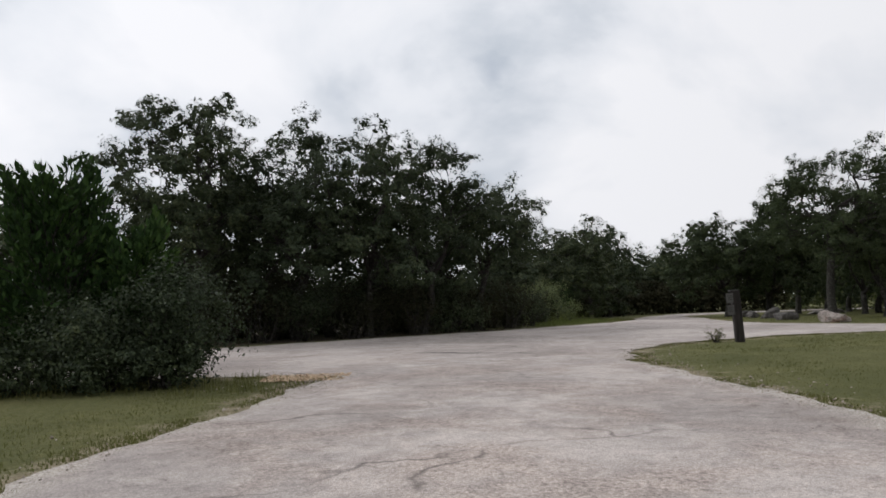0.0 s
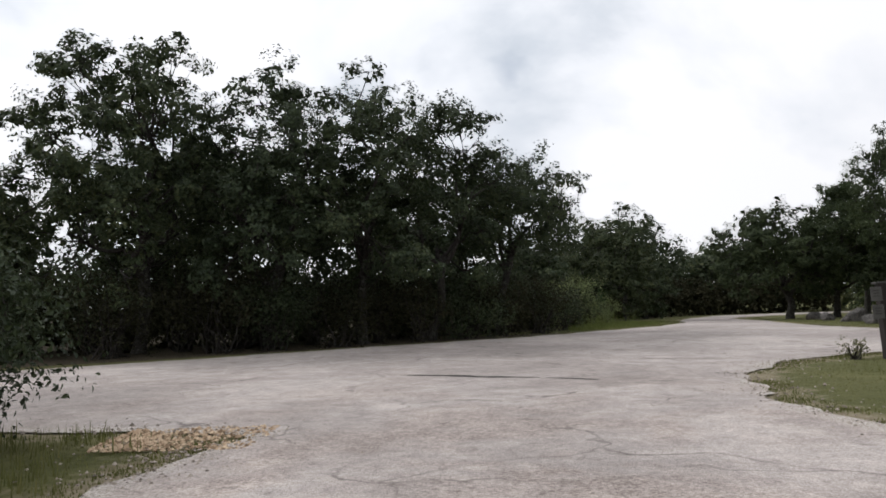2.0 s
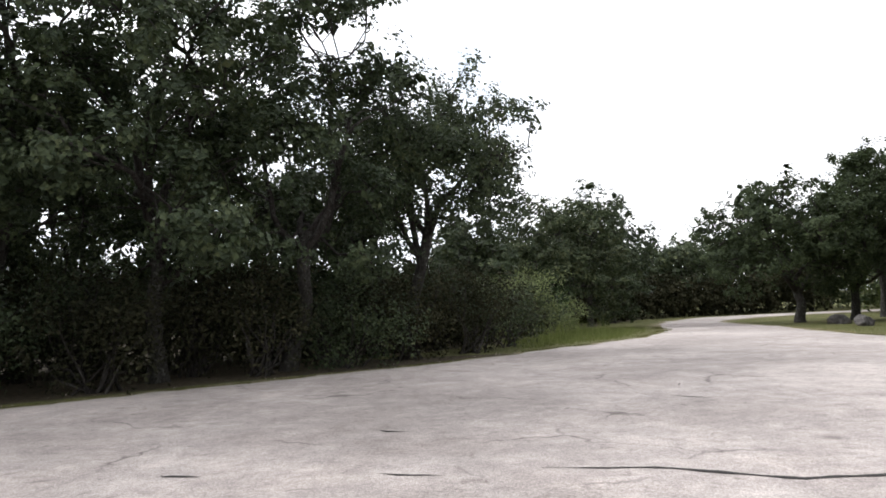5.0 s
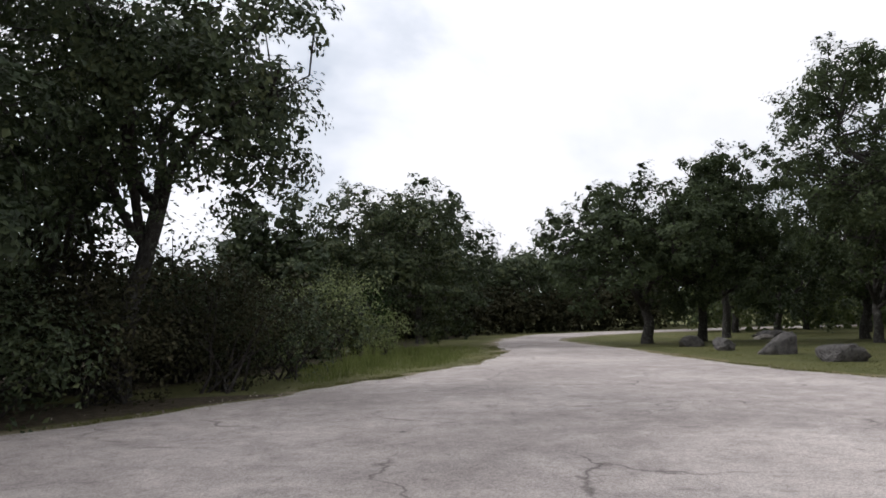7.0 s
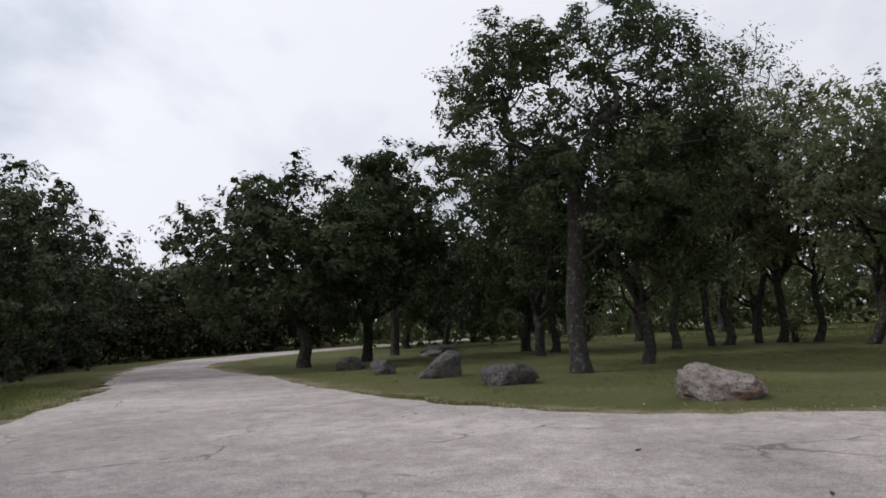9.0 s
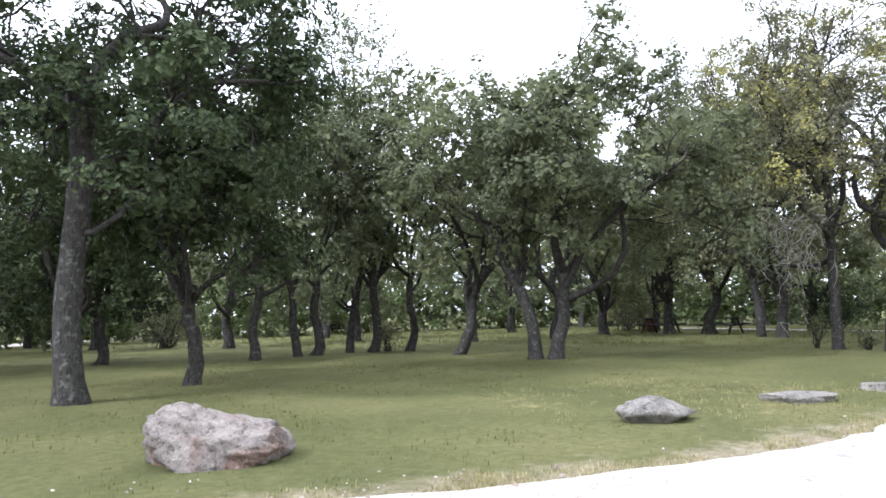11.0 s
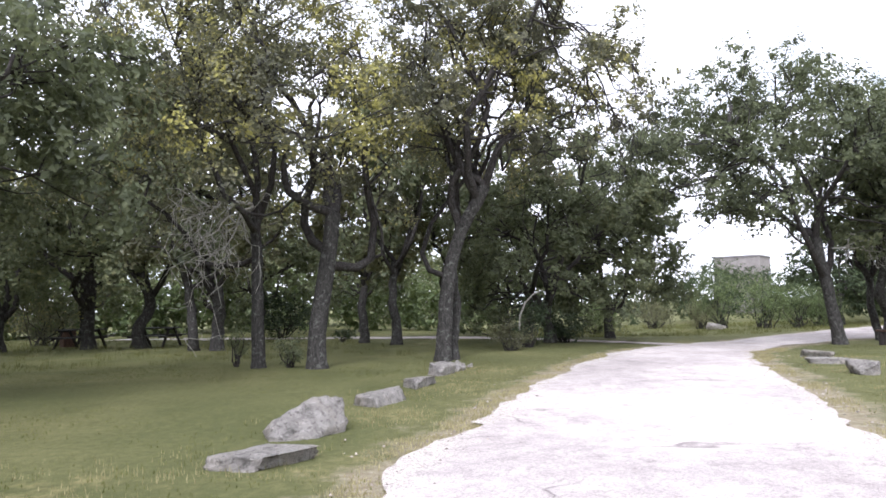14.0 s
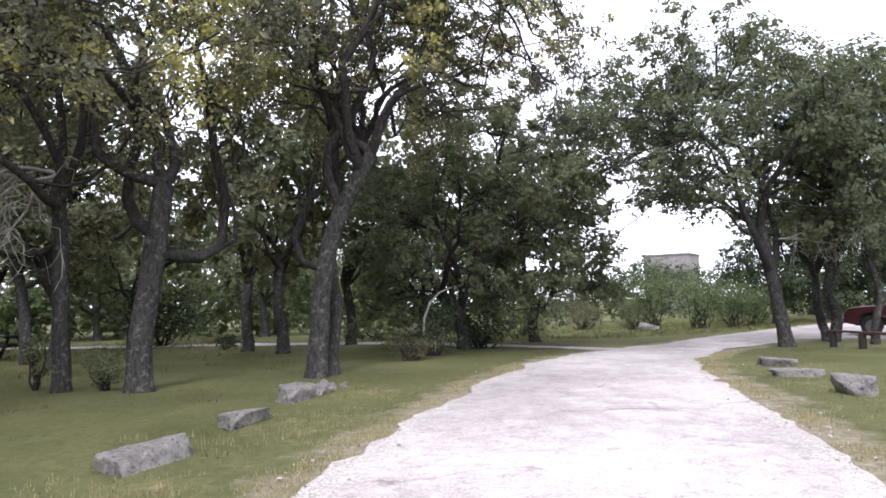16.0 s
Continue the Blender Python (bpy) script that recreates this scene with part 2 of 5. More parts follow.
def road_material():
    m, nt, p = material("chip_seal_gravel", 0.9, 0.25)
    v = object_vec(nt)
    patch = noise_node(nt, 0.22, 6, 0.6, v, 0.6)
    mid = noise_node(nt, 2.2, 6, 0.65, v, 0.2)
    vo = nt.nodes.new("ShaderNodeTexVoronoi")
    vo.inputs["Scale"].default_value = 75
    nt.links.new(v, vo.inputs["Vector"])
    chips = ramp_node(nt, vo.outputs["Color"], [(0.1, (0.29, 0.263, 0.249)), (0.5, (0.388, 0.355, 0.336)), (0.9, (0.485, 0.449, 0.428))])
    tone = ramp_node(nt, math_node(nt, "MULTIPLY_ADD", patch, 0.6, math_node(nt, "MULTIPLY", mid, 0.4)),
                     [(0.34, (0.66, 0.64, 0.63)), (0.48, (0.93, 0.91, 0.90)), (0.6, (1.24, 1.22, 1.20))])
    col = mix_node(nt, 1.0, chips, tone, "MULTIPLY")
    blot = noise_node(nt, 5.5, 7, 0.72, v, 0.8)
    col = mix_node(nt, 1.0, col, ramp_node(nt, blot, [(0.30, (0.58, 0.56, 0.54)), (0.42, (0.93, 0.925, 0.92)), (0.62, (1.07, 1.06, 1.05))]), "MULTIPLY")
    worn = noise_node(nt, 0.55, 5, 0.6, v, 0.5)
    grit = noise_node(nt, 26, 4, 0.7, v)
    rough_patch = ramp_node(nt, worn, [(0.42, (0, 0, 0)), (0.6, (1, 1, 1))])
    wn = nt.nodes.new("ShaderNodeAttribute")
    wn.attribute_name = "worn"
    rough_patch = math_node(nt, "MULTIPLY", rough_patch, wn.outputs["Fac"])
    col = mix_node(nt, rough_patch, col, mix_node(nt, 1.0, col, ramp_node(nt, grit, [(0.36, (0.42, 0.38, 0.35)), (0.5, (0.86, 0.81, 0.78)), (0.66, (1.12, 1.08, 1.05))]), "MULTIPLY"))
    # thin wandering cracks in the seal
    nz = nt.nodes.new("ShaderNodeTexNoise")
    nz.inputs["Scale"].default_value, nz.inputs["Detail"].default_value = 0.9, 6
    nt.links.new(v, nz.inputs["Vector"])
    warp = nt.nodes.new("ShaderNodeVectorMath")
    warp.operation = "MULTIPLY_ADD"
    nt.links.new(nz.outputs["Color"], warp.inputs[0])
    warp.inputs[1].default_value = (1.6, 1.6, 0)
    nt.links.new(v, warp.inputs[2])
    vc = nt.nodes.new("ShaderNodeTexVoronoi")
    vc.feature = "DISTANCE_TO_EDGE"
    vc.inputs["Scale"].default_value = 0.33
    nt.links.new(warp.outputs[0], vc.inputs["Vector"])
    line = ramp_node(nt, vc.outputs["Distance"], [(0.0, (1, 1, 1)), (0.011, (0, 0, 0))])
    gate = ramp_node(nt, noise_node(nt, 0.5, 4, 0.6, v), [(0.46, (0, 0, 0)), (0.60, (0.75, 0.75, 0.75))])
    col = mix_node(nt, math_node(nt, "MULTIPLY", line, gate), col, (0.07, 0.06, 0.055))
    at = nt.nodes.new("ShaderNodeAttribute")
    at.attribute_name = "rim"
    edge = math_node(nt, "ADD", at.outputs["Fac"], math_node(nt, "MULTIPLY_ADD", noise_node(nt, 1.1, 5, 0.65, v), 0.9, -0.45))
    gravel = ramp_node(nt, vo.outputs["Color"], [(0.1, (0.15, 0.13, 0.11)), (0.5, (0.4, 0.36, 0.315)), (0.9, (0.62, 0.58, 0.52))])
    col = mix_node(nt, ramp_node(nt, edge, [(0.6, (0, 0, 0)), (1.0, (0.8, 0.8, 0.8))]), col, gravel)
    nt.links.new(col, p.inputs["Base Color"])
    h = math_node(nt, "ADD", math_node(nt, "MULTIPLY", vo.outputs["Distance"], -0.7), mid)
    bump_node(nt, p, h, 0.6, 0.02)
    return m


def stone_material(name, base, dark, warm):
    m, nt, p = material(name, 0.94, 0.15)
    v = object_vec(nt)
    a = noise_node(nt, 4.5, 9, 0.72, v, 0.8)
    b = noise_node(nt, 17, 7, 0.74, v, 0.3)
    big = noise_node(nt, 1.7, 5, 0.6, v, 0.6)
    col = ramp_node(nt, a, [(0.30, dark), (0.41, tuple(0.72 * x for x in base)), (0.52, base), (0.68, tuple(min(0.8, 1.2 * x) for x in base))])
    col = mix_node(nt, ramp_node(nt, big, [(0.5, (0, 0, 0)), (0.6, (0.75, 0.75, 0.75))]), col, mix_node(nt, b, tuple(0.7 * x for x in warm), tuple(1.2 * x for x in warm)))
    vo = nt.nodes.new("ShaderNodeTexVoronoi")
    vo.feature = "DISTANCE_TO_EDGE"
    vo.inputs["Scale"].default_value = 1.5
    warp = nt.nodes.new("ShaderNodeVectorMath")
    warp.operation = "MULTIPLY_ADD"
    nz = nt.nodes.new("ShaderNodeTexNoise")
    nz.inputs["Scale"].default_value = 3.0
    nt.links.new(v, nz.inputs["Vector"])
    nt.links.new(nz.outputs["Color"], warp.inputs[0])
    warp.inputs[1].default_value = (0.9, 0.9, 0.9)
    nt.links.new(v, warp.inputs[2])
    nt.links.new(warp.outputs[0], vo.inputs["Vector"])
    seam = ramp_node(nt, vo.outputs["Distance"], [(0.0, (0.25, 0.24, 0.23)), (0.035, (1, 1, 1))])
    col = mix_node(nt, 0.1, col, seam, "MULTIPLY")
    lichen = noise_node(nt, 11, 8, 0.78, object_vec(nt, (1.0, 1.1, 0.9)), 0.5)
    col = mix_node(nt, ramp_node(nt, lichen, [(0.55, (0, 0, 0)), (0.61, (0.7, 0.7, 0.7))]), col, tuple(min(0.62, 1.45 * x) for x in base))
    col = mix_node(nt, ramp_node(nt, lichen, [(0.36, (0.75, 0.75, 0.75)), (0.44, (0, 0, 0))]), col, dark)
    pits = ramp_node(nt, b, [(0.36, (0.22, 0.21, 0.2)), (0.46, (1, 1, 1))])
    col = mix_node(nt, 0.75, col, pits, "MULTIPLY")
    nt.links.new(col, p.inputs["Base Color"])
    h = math_node(nt, "ADD", math_node(nt, "MULTIPLY", a, 1.2), math_node(nt, "ADD", math_node(nt, "MULTIPLY", b, 0.7), math_node(nt, "MULTIPLY", seam, 0.12)))
    bump_node(nt, p, h, 1.0, 0.09)
    return m


STONE = stone_material("weathered_limestone", (0.30, 0.278, 0.25), (0.10, 0.092, 0.083), (0.35, 0.315, 0.27))
STONE_RED = stone_material("rust_stained_limestone", (0.36, 0.315, 0.285), (0.085, 0.07, 0.065), (0.26, 0.15, 0.11))
STONE_DARK = stone_material("dark_lichened_limestone", (0.13, 0.122, 0.115), (0.025, 0.024, 0.023), (0.20, 0.18, 0.16))
GROUND, ROAD = ground_material(), road_material()


def plain_material(name, col, rough=0.7, metal=0.0, grain=8.0, vary=0.3, stretch=(1, 1, 1)):
    m, nt, p = material(name, rough, 0.3)
    p.inputs["Metallic"].default_value = metal
    n1 = noise_node(nt, grain, 6, 0.65, object_vec(nt, stretch))
    lo, hi = tuple(c * (1 - vary) for c in col), tuple(min(0.9, c * (1 + vary)) for c in col)
    nt.links.new(ramp_node(nt, n1, [(0.35, lo), (0.65, hi)]), p.inputs["Base Color"])
    bump_node(nt, p, n1, 0.25, 0.01)
    return m


WOOD_DARK = plain_material("dark_weathered_timber", (0.022, 0.018, 0.016), 0.85, grain=14, vary=0.5, stretch=(1, 1, 0.15))
WOOD_GREY = plain_material("grey_weathered_planks", (0.16, 0.145, 0.13), 0.85, grain=14, vary=0.4, stretch=(0.15, 1, 1))
SIGN_FACE = plain_material("faded_sign_face", (0.06, 0.058, 0.053), 0.6, grain=5, vary=0.2)
RED_PAINT = plain_material("dark_red_car_paint", (0.05, 0.006, 0.008), 0.3, vary=0.1)
RUBBER = plain_material("black_rubber", (0.02, 0.02, 0.02), 0.8)
CHROME = plain_material("dull_steel", (0.14, 0.14, 0.14), 0.45, metal=1.0, vary=0.1)
GLASS_DARK = plain_material("tinted_glass", (0.02, 0.022, 0.025), 0.06, vary=0.1)
WOOD_TABLE = plain_material("dark_grey_table_planks", (0.06, 0.057, 0.053), 0.85, grain=14, vary=0.4, stretch=(0.15, 1, 1))
RUST = plain_material("rust_brown_timber", (0.075, 0.043, 0.03), 0.8, vary=0.35)
TAN_WALL = plain_material("tan_masonry", (0.21, 0.19, 0.175), 0.9, grain=2.5, vary=0.15)
ROOF_MAT = plain_material("grey_roofing", (0.17, 0.16, 0.155), 0.9, grain=3, vary=0.2)
TAR = plain_material("dark_crack_filler", (0.025, 0.022, 0.02), 0.9, grain=20, vary=0.4)


def chip_material(name, low, mid, high):
    m, nt, p = material(name, 0.9, 0.2)
    geo = nt.nodes.new("ShaderNodeNewGeometry")
    nt.links.new(ramp_node(nt, geo.outputs["Random Per Island"], [(0.0, low), (0.5, mid), (1.0, high)]), p.inputs["Base Color"])
    return m


CHIPS = chip_material("loose_stone_chips", (0.12, 0.10, 0.085), (0.30, 0.255, 0.215), (0.42, 0.37, 0.32))
CHIPS_TAN = chip_material("tan_pebbles", (0.16, 0.105, 0.065), (0.40, 0.29, 0.19), (0.60, 0.47, 0.33))


# ---- mesh helpers ----
def vnoise(x, y, seed=0):
    """Smooth value noise on a unit lattice, -1 to 1."""
    xi, yi = np.floor(x).astype(np.int64), np.floor(y).astype(np.int64)
    fx, fy = x - xi, y - yi
    fx, fy = fx * fx * (3 - 2 * fx), fy * fy * (3 - 2 * fy)

    def h(a, b):
        v = (a * 374761393 + b * 668265263 + seed * 1442695041) & 0x7FFFFFFF
        v = ((v ^ (v >> 13)) * 1274126177) & 0x7FFFFFFF
        return ((v ^ (v >> 16)) % 65536) / 32768.0 - 1

    return (h(xi, yi) * (1 - fx) + h(xi + 1, yi) * fx) * (1 - fy) + (h(xi, yi + 1) * (1 - fx) + h(xi + 1, yi + 1) * fx) * fy


def fbm(x, y, seed=0, octaves=4):
    out, amp = 0.0, 1.0
    for k in range(octaves):
        out = out + amp * vnoise(x * 2**k, y * 2**k, seed + k)
        amp *= 0.5
    return out / 1.9


def ease(v):
    v = np.clip(v, 0, 1)
    return v * v * (3 - 2 * v)


def gz(x, y):
    """Height of the ground."""
    return -0.30 * ease((y - 46) / 26) - 0.33 * ease((27 - y) / 13) * ease((x - 33) / 11)


def raw_mesh(name, verts, faces, mat=None, smooth=False):
    """A mesh from arrays: faces is one array (k corners each) or a list of such arrays."""
    groups = faces if isinstance(faces, list) else [faces]
    groups = [np.asarray(f, np.int32) for f in groups if len(f)]
    me = bpy.data.meshes.new(name)
    verts = np.asarray(verts, np.float32)
    loops = np.concatenate([f.ravel() for f in groups])
    sizes = np.concatenate([np.full(len(f), f.shape[1], np.int32) for f in groups])
    me.vertices.add(len(verts))
    me.vertices.foreach_set("co", verts.ravel())
    me.loops.add(len(loops))
    me.loops.foreach_set("vertex_index", loops)
    me.polygons.add(len(sizes))
    me.polygons.foreach_set("loop_start", np.concatenate([[0], np.cumsum(sizes)[:-1]]).astype(np.int32))
    me.polygons.foreach_set("use_smooth", np.full(len(sizes), smooth))
    me.update(calc_edges=True)
    if mat:
        me.materials.append(mat)
    return me


def part(name, bm, mat, parent, label=""):
    """Links a bmesh (or a mesh) as one mesh object under a thing or a part."""
    if isinstance(bm, bmesh.types.BMesh):
        me = bpy.data.meshes.new(name)
        bm.to_mesh(me)
        bm.free()
        me.materials.append(mat)
    else:
        me = bm
    ob = new(name, me)
    ob.parent = parent
    return tagged(ob, label)


def thing(name, x, y, label, category, group="", kind="", turn=0.0, lift=0.0):
    ob = new(name)
    ob.matrix_world = pose(x, y, float(gz(x, y)) + lift, 0, 0, turn)
    ob.empty_display_size = 0.3
    return tagged(ob, label, category, group, kind)


def box(bm, size, at=(0, 0, 0), rot=(0, 0, 0), bevel=0.0):
    r = bmesh.ops.create_cube(bm, size=1.0)
    bmesh.ops.scale(bm, vec=size, verts=r["verts"])
    if bevel:
        edges = list({e for v in r["verts"] for e in v.link_edges})
        r2 = bmesh.ops.bevel(bm, geom=edges, offset=bevel, segments=2, affect="EDGES", profile=0.6)
        vs = list({v for f in r2["faces"] for v in f.verts} | {v for v in r["verts"] if v.is_valid})
    else:
        vs = r["verts"]
    bmesh.ops.transform(bm, matrix=pose(*at, *rot), verts=vs)
    return vs


def tube(points, radii, sides):
    """Verts and quads of a tapered tube along points."""
    p = np.asarray(points, float)
    t = np.gradient(p, axis=0)
    t /= np.linalg.norm(t, axis=1)[:, None] + 1e-9
    side = np.cross(t[0], (1.0, 0, 0) if abs(t[0][2]) > 0.7 else (0, 0, 1.0))
    u = np.empty_like(p)
    for k in range(len(p)):  # the side direction is carried along, so that the tube does not twist
        side = side - t[k] * (side @ t[k])
        side = side / (math.sqrt(side @ side) + 1e-9)
        u[k] = side
    w = np.cross(t, u)
    a = np.arange(sides) * 2 * np.pi / sides
    ring = p[:, None] + np.asarray(radii)[:, None, None] * (np.cos(a)[None, :, None] * u[:, None] + np.sin(a)[None, :, None] * w[:, None])
    n = len(p)
    i = (np.arange(n - 1)[:, None] * sides + np.arange(sides)[None]).ravel()
    j = (np.arange(n - 1)[:, None] * sides + (np.arange(sides)[None] + 1) % sides).ravel()
    return ring.reshape(-1, 3), np.stack([i, j, j + sides, i + sides], 1)


def join(bits):
    vs, fs, k = [], [], 0
    for v, f in bits:
        vs.append(v)
        fs.append(f + k)
        k += len(v)
    return np.concatenate(vs), np.concatenate(fs)


# ---- ground and road ----
ROAD_LINE = [(-70, -8), (-30, 16), (-12, 27.6), (-4.2, 32.3), (-0.7, 34.9), (2.5, 37.6), (5.3, 39.8), (8.3, 42.0), (10, 43.6), (12.7, 46.4), (15.1, 48.9), (16.6, 51.9),
             (18, 55.2), (20.9, 64.5), (23.3, 70), (27, 74.8), (33, 77.4), (46, 79.5), (75, 81), (75, 77.5), (46, 76), (34, 74), (29.5, 71.6), (26, 68.2), (24.4, 65), (22.4, 55.6),
             (21.2, 50), (20.6, 47), (20.6, 44), (21, 41.8), (22.5, 39.6), (24.5, 37.6), (26.8, 35.9), (30.9, 33.5), (35.3, 30.6), (38.8, 28.1), (43.4, 23.9), (47.4, 19),
             (50.8, 13.5), (54, 7), (57, -1), (59, -12), (60, -30), (55, -30), (54, -12), (51, -5), (45, -3), (39, 1), (38.5, 6), (43, 8.6), (47.0, 9.9), (47.6, 12), (44.9, 17.4), (41.2, 21.5), (37.6, 24.2), (32.4, 27.5),
             (28, 30.4), (24, 32.3), (20.8, 33), (16.5, 32), (14, 30.7), (12, 29.4), (10.6, 27.4), (9.8, 24.5), (9.9, 21.5), (10.2, 18), (10.2, 10), (10.2, -40), (1.6, -40),
             (1.7, 8), (2.1, 15.5), (2.75, 18), (2.9, 20.5), (3.5, 22.6), (1.9, 23.1), (-1, 23.2), (-5, 21.2), (-14, 15.8), (-30, 6.5), (-70, -18)]


def road_side(x, y):
    """Signed distance to the road's edge, inside positive."""
    x, y = np.asarray(x, float), np.asarray(y, float)
    best, inside = np.full(x.shape, 1e9), np.zeros(x.shape, bool)
    for (ax, ay), (bx, by) in zip(ROAD_LINE, ROAD_LINE[1:] + ROAD_LINE[:1]):
        ex, ey = bx - ax, by - ay
        s = np.clip(((x - ax) * ex + (y - ay) * ey) / (ex * ex + ey * ey), 0, 1)
        best = np.minimum(best, np.hypot(x - ax - s * ex, y - ay - s * ey))
        if ay != by:
            inside ^= ((ay > y) != (by > y)) & (x < ex * (y - ay) / ey + ax)
    return np.where(inside, best, -best)


def ragged(x, y):
    return road_side(x, y) + 0.30 * fbm(x * 0.55, y * 0.55, 5, 3) + 0.24 * fbm(x * 2.3, y * 2.3, 9, 4)


def woodland(x, y):
    """1 in the woods north-west of the road, 0 on the lawns."""
    line = (y - 35.5) - 0.69 * (x + 0.5)
    verge = np.where(y < 44.5, 1.0, ease((-road_side(x, y) - 2.6) / 1.6))
    return ease((line - 0.2) / 1.6) * ease((28 - x) / 6) * verge


DRY_SPOTS = [(33.6, 33.3, 1.6), (36.2, 31.6, 1.8), (39.0, 30.0, 1.3), (31.0, 34.4, 1.3), (28.3, 36.6, 1.6), (30.8, 36.4, 1.5), (32.6, 25.6, 1.6), (35.6, 23.6, 1.5), (38.2, 21.4, 1.2), (30.5, 38.2, 1.8), (28.2, 39.8, 1.6)]


def straw(x, y):
    """Dry, straw-coloured spots of the lawn beside the rocks and the road."""
    out = 0.0
    for sx, sy, r in DRY_SPOTS:
        out = out + np.exp(-((x - sx) ** 2 + (y - sy) ** 2) / (0.42 * r * r))
    return np.clip(out, 0, 1)


def axis(lo, hi, step, far):
    out = np.arange(lo, hi + step / 2, step)
    grow = np.cumsum(step * 1.25 ** np.arange(1, 40))
    grow = grow[grow < far]
    return np.concatenate([lo - grow[::-1], out, hi + grow])


def ground_z(x, y):
    """Height of the lawn: a little uneven away from the road."""
    near = np.exp(-((x - 25) ** 2 + (y - 40) ** 2) / 60**2)
    return gz(x, y) + near * (0.05 * fbm(x * 0.4, y * 0.4, 3) + 0.02 * fbm(x * 1.7, y * 1.7, 4)) * ease((-road_side(x, y) - 0.3) / 2.5) - 0.02


def build_ground():
    xs, ys = axis(-10, 64, 0.5, 900), axis(4, 82, 0.5, 900)
    gx, gy = np.meshgrid(xs, ys)
    side = road_side(gx, gy)
    z = ground_z(gx, gy)
    n, m = len(xs), len(ys)
    i = (np.arange(m - 1)[:, None] * n + np.arange(n - 1)[None]).ravel()
    me = raw_mesh("ground", np.stack([gx, gy, z], -1).reshape(-1, 3), np.stack([i, i + 1, i + n + 1, i + n], 1), GROUND, True)
    for name, v in (("shoulder", np.exp(np.minimum(side, 0) / 0.75)), ("woodland", woodland(gx, gy)), ("straw", 0.42 * straw(gx, gy))):
        at = me.attributes.new(name, "FLOAT", "POINT")
        at.data.foreach_set("value", v.astype(np.float32).ravel())
    tagged(new("ground", me), "mown green lawn with dry yellow patches and bare soil", "ground", kind="structure")


def build_road():
    step = 0.24
    xs, ys = np.arange(-70, 75, step), np.arange(-40, 82, step)
    gx, gy = np.meshgrid(xs, ys)
    f = ragged(gx, gy)
    n = len(xs)
    pos = f > 0
    count = pos[:-1, :-1].astype(int) + pos[1:, :-1] + pos[:-1, 1:] + pos[1:, 1:]
    idx = np.full(f.size, -1)
    rr, cc = np.nonzero(count == 4)
    quads = np.stack([rr * n + cc, rr * n + cc + 1, (rr + 1) * n + cc + 1, (rr + 1) * n + cc], 1)
    used = np.unique(quads)
    idx[used] = np.arange(len(used))
    verts = [np.stack([gx.ravel()[used], gy.ravel()[used]], 1)]
    k, tris, extra = len(used), [], []
    for r, c in zip(*np.nonzero((count > 0) & (count < 4))):
        corner = [(r, c), (r, c + 1), (r + 1, c + 1), (r + 1, c)]
        poly = []
        for (a, b), (d, e) in zip(corner, corner[1:] + corner[:1]):
            fa, fb = f[a, b], f[d, e]
            if fa > 0:
                poly.append((xs[b], ys[a]))
            if (fa > 0) != (fb > 0):
                s = fa / (fa - fb)
                poly.append((xs[b] + s * (xs[e] - xs[b]), ys[a] + s * (ys[d] - ys[a])))
        for q in range(1, len(poly) - 1):
            tris.append((k, k + q, k + q + 1))
        extra += poly
        k += len(poly)
    v = np.concatenate([verts[0], np.array(extra)])
    side = road_side(v[:, 0], v[:, 1])
    z = gz(v[:, 0], v[:, 1]) + 0.012 * ease(side / 1.0) + 0.018 * fbm(v[:, 0] * 0.7, v[:, 1] * 0.7, 12) * ease(side / 1.5) + 0.004
    me = raw_mesh("road", np.column_stack([v, z]), [idx[quads], np.array(tris)], ROAD, True)
    at = me.attributes.new("rim", "FLOAT", "POINT")
    at.data.foreach_set("value", np.exp(-np.maximum(side, 0) / 0.8).astype(np.float32))
    at = me.attributes.new("worn", "FLOAT", "POINT")
    at.data.foreach_set("value", (0.12 + 0.8 * np.exp(-((v[:, 0] - 6) ** 2 + (v[:, 1] - 17) ** 2) / 11**2)).astype(np.float32))
    return tagged(new("road", me), "pale pinkish grey chip-seal road with loose gravel edges", "road", kind="structure")


build_ground()
road = build_road()


def build_path():
    """A narrow pale track on the far side of the grove."""
    line = np.array([(66, 41), (62, 35.6), (58.6, 31), (55.2, 26.8), (51.6, 23.6), (48.6, 21.2), (46.5, 20.2)], float)
    s = np.linspace(0, len(line) - 1, 90)
    p = np.column_stack([np.interp(s, np.arange(len(line)), line[:, k]) for k in range(2)])
    d = np.gradient(p, axis=0)
    nrm = np.stack([-d[:, 1], d[:, 0]], 1) / np.linalg.norm(d, axis=1)[:, None]
    rows = []
    for off in (-1.0, -0.4, 0.4, 1.0):
        w = off * (0.85 + 0.3 * fbm(s * 0.7, s * 0 + off, 33)[:, None])
        rows.append(p + nrm * w)
    v = np.stack(rows, 1).reshape(-1, 2)
    i = (np.arange(len(s) - 1)[:, None] * 4 + np.arange(3)[None]).ravel()
    me = raw_mesh("path", np.column_stack([v, ground_z(v[:, 0], v[:, 1]) + 0.018]), np.stack([i, i + 1, i + 5, i + 4], 1), ROAD, True)
    tagged(new("path", me), "narrow pale gravel track behind the grove", "path", kind="structure")


build_path()


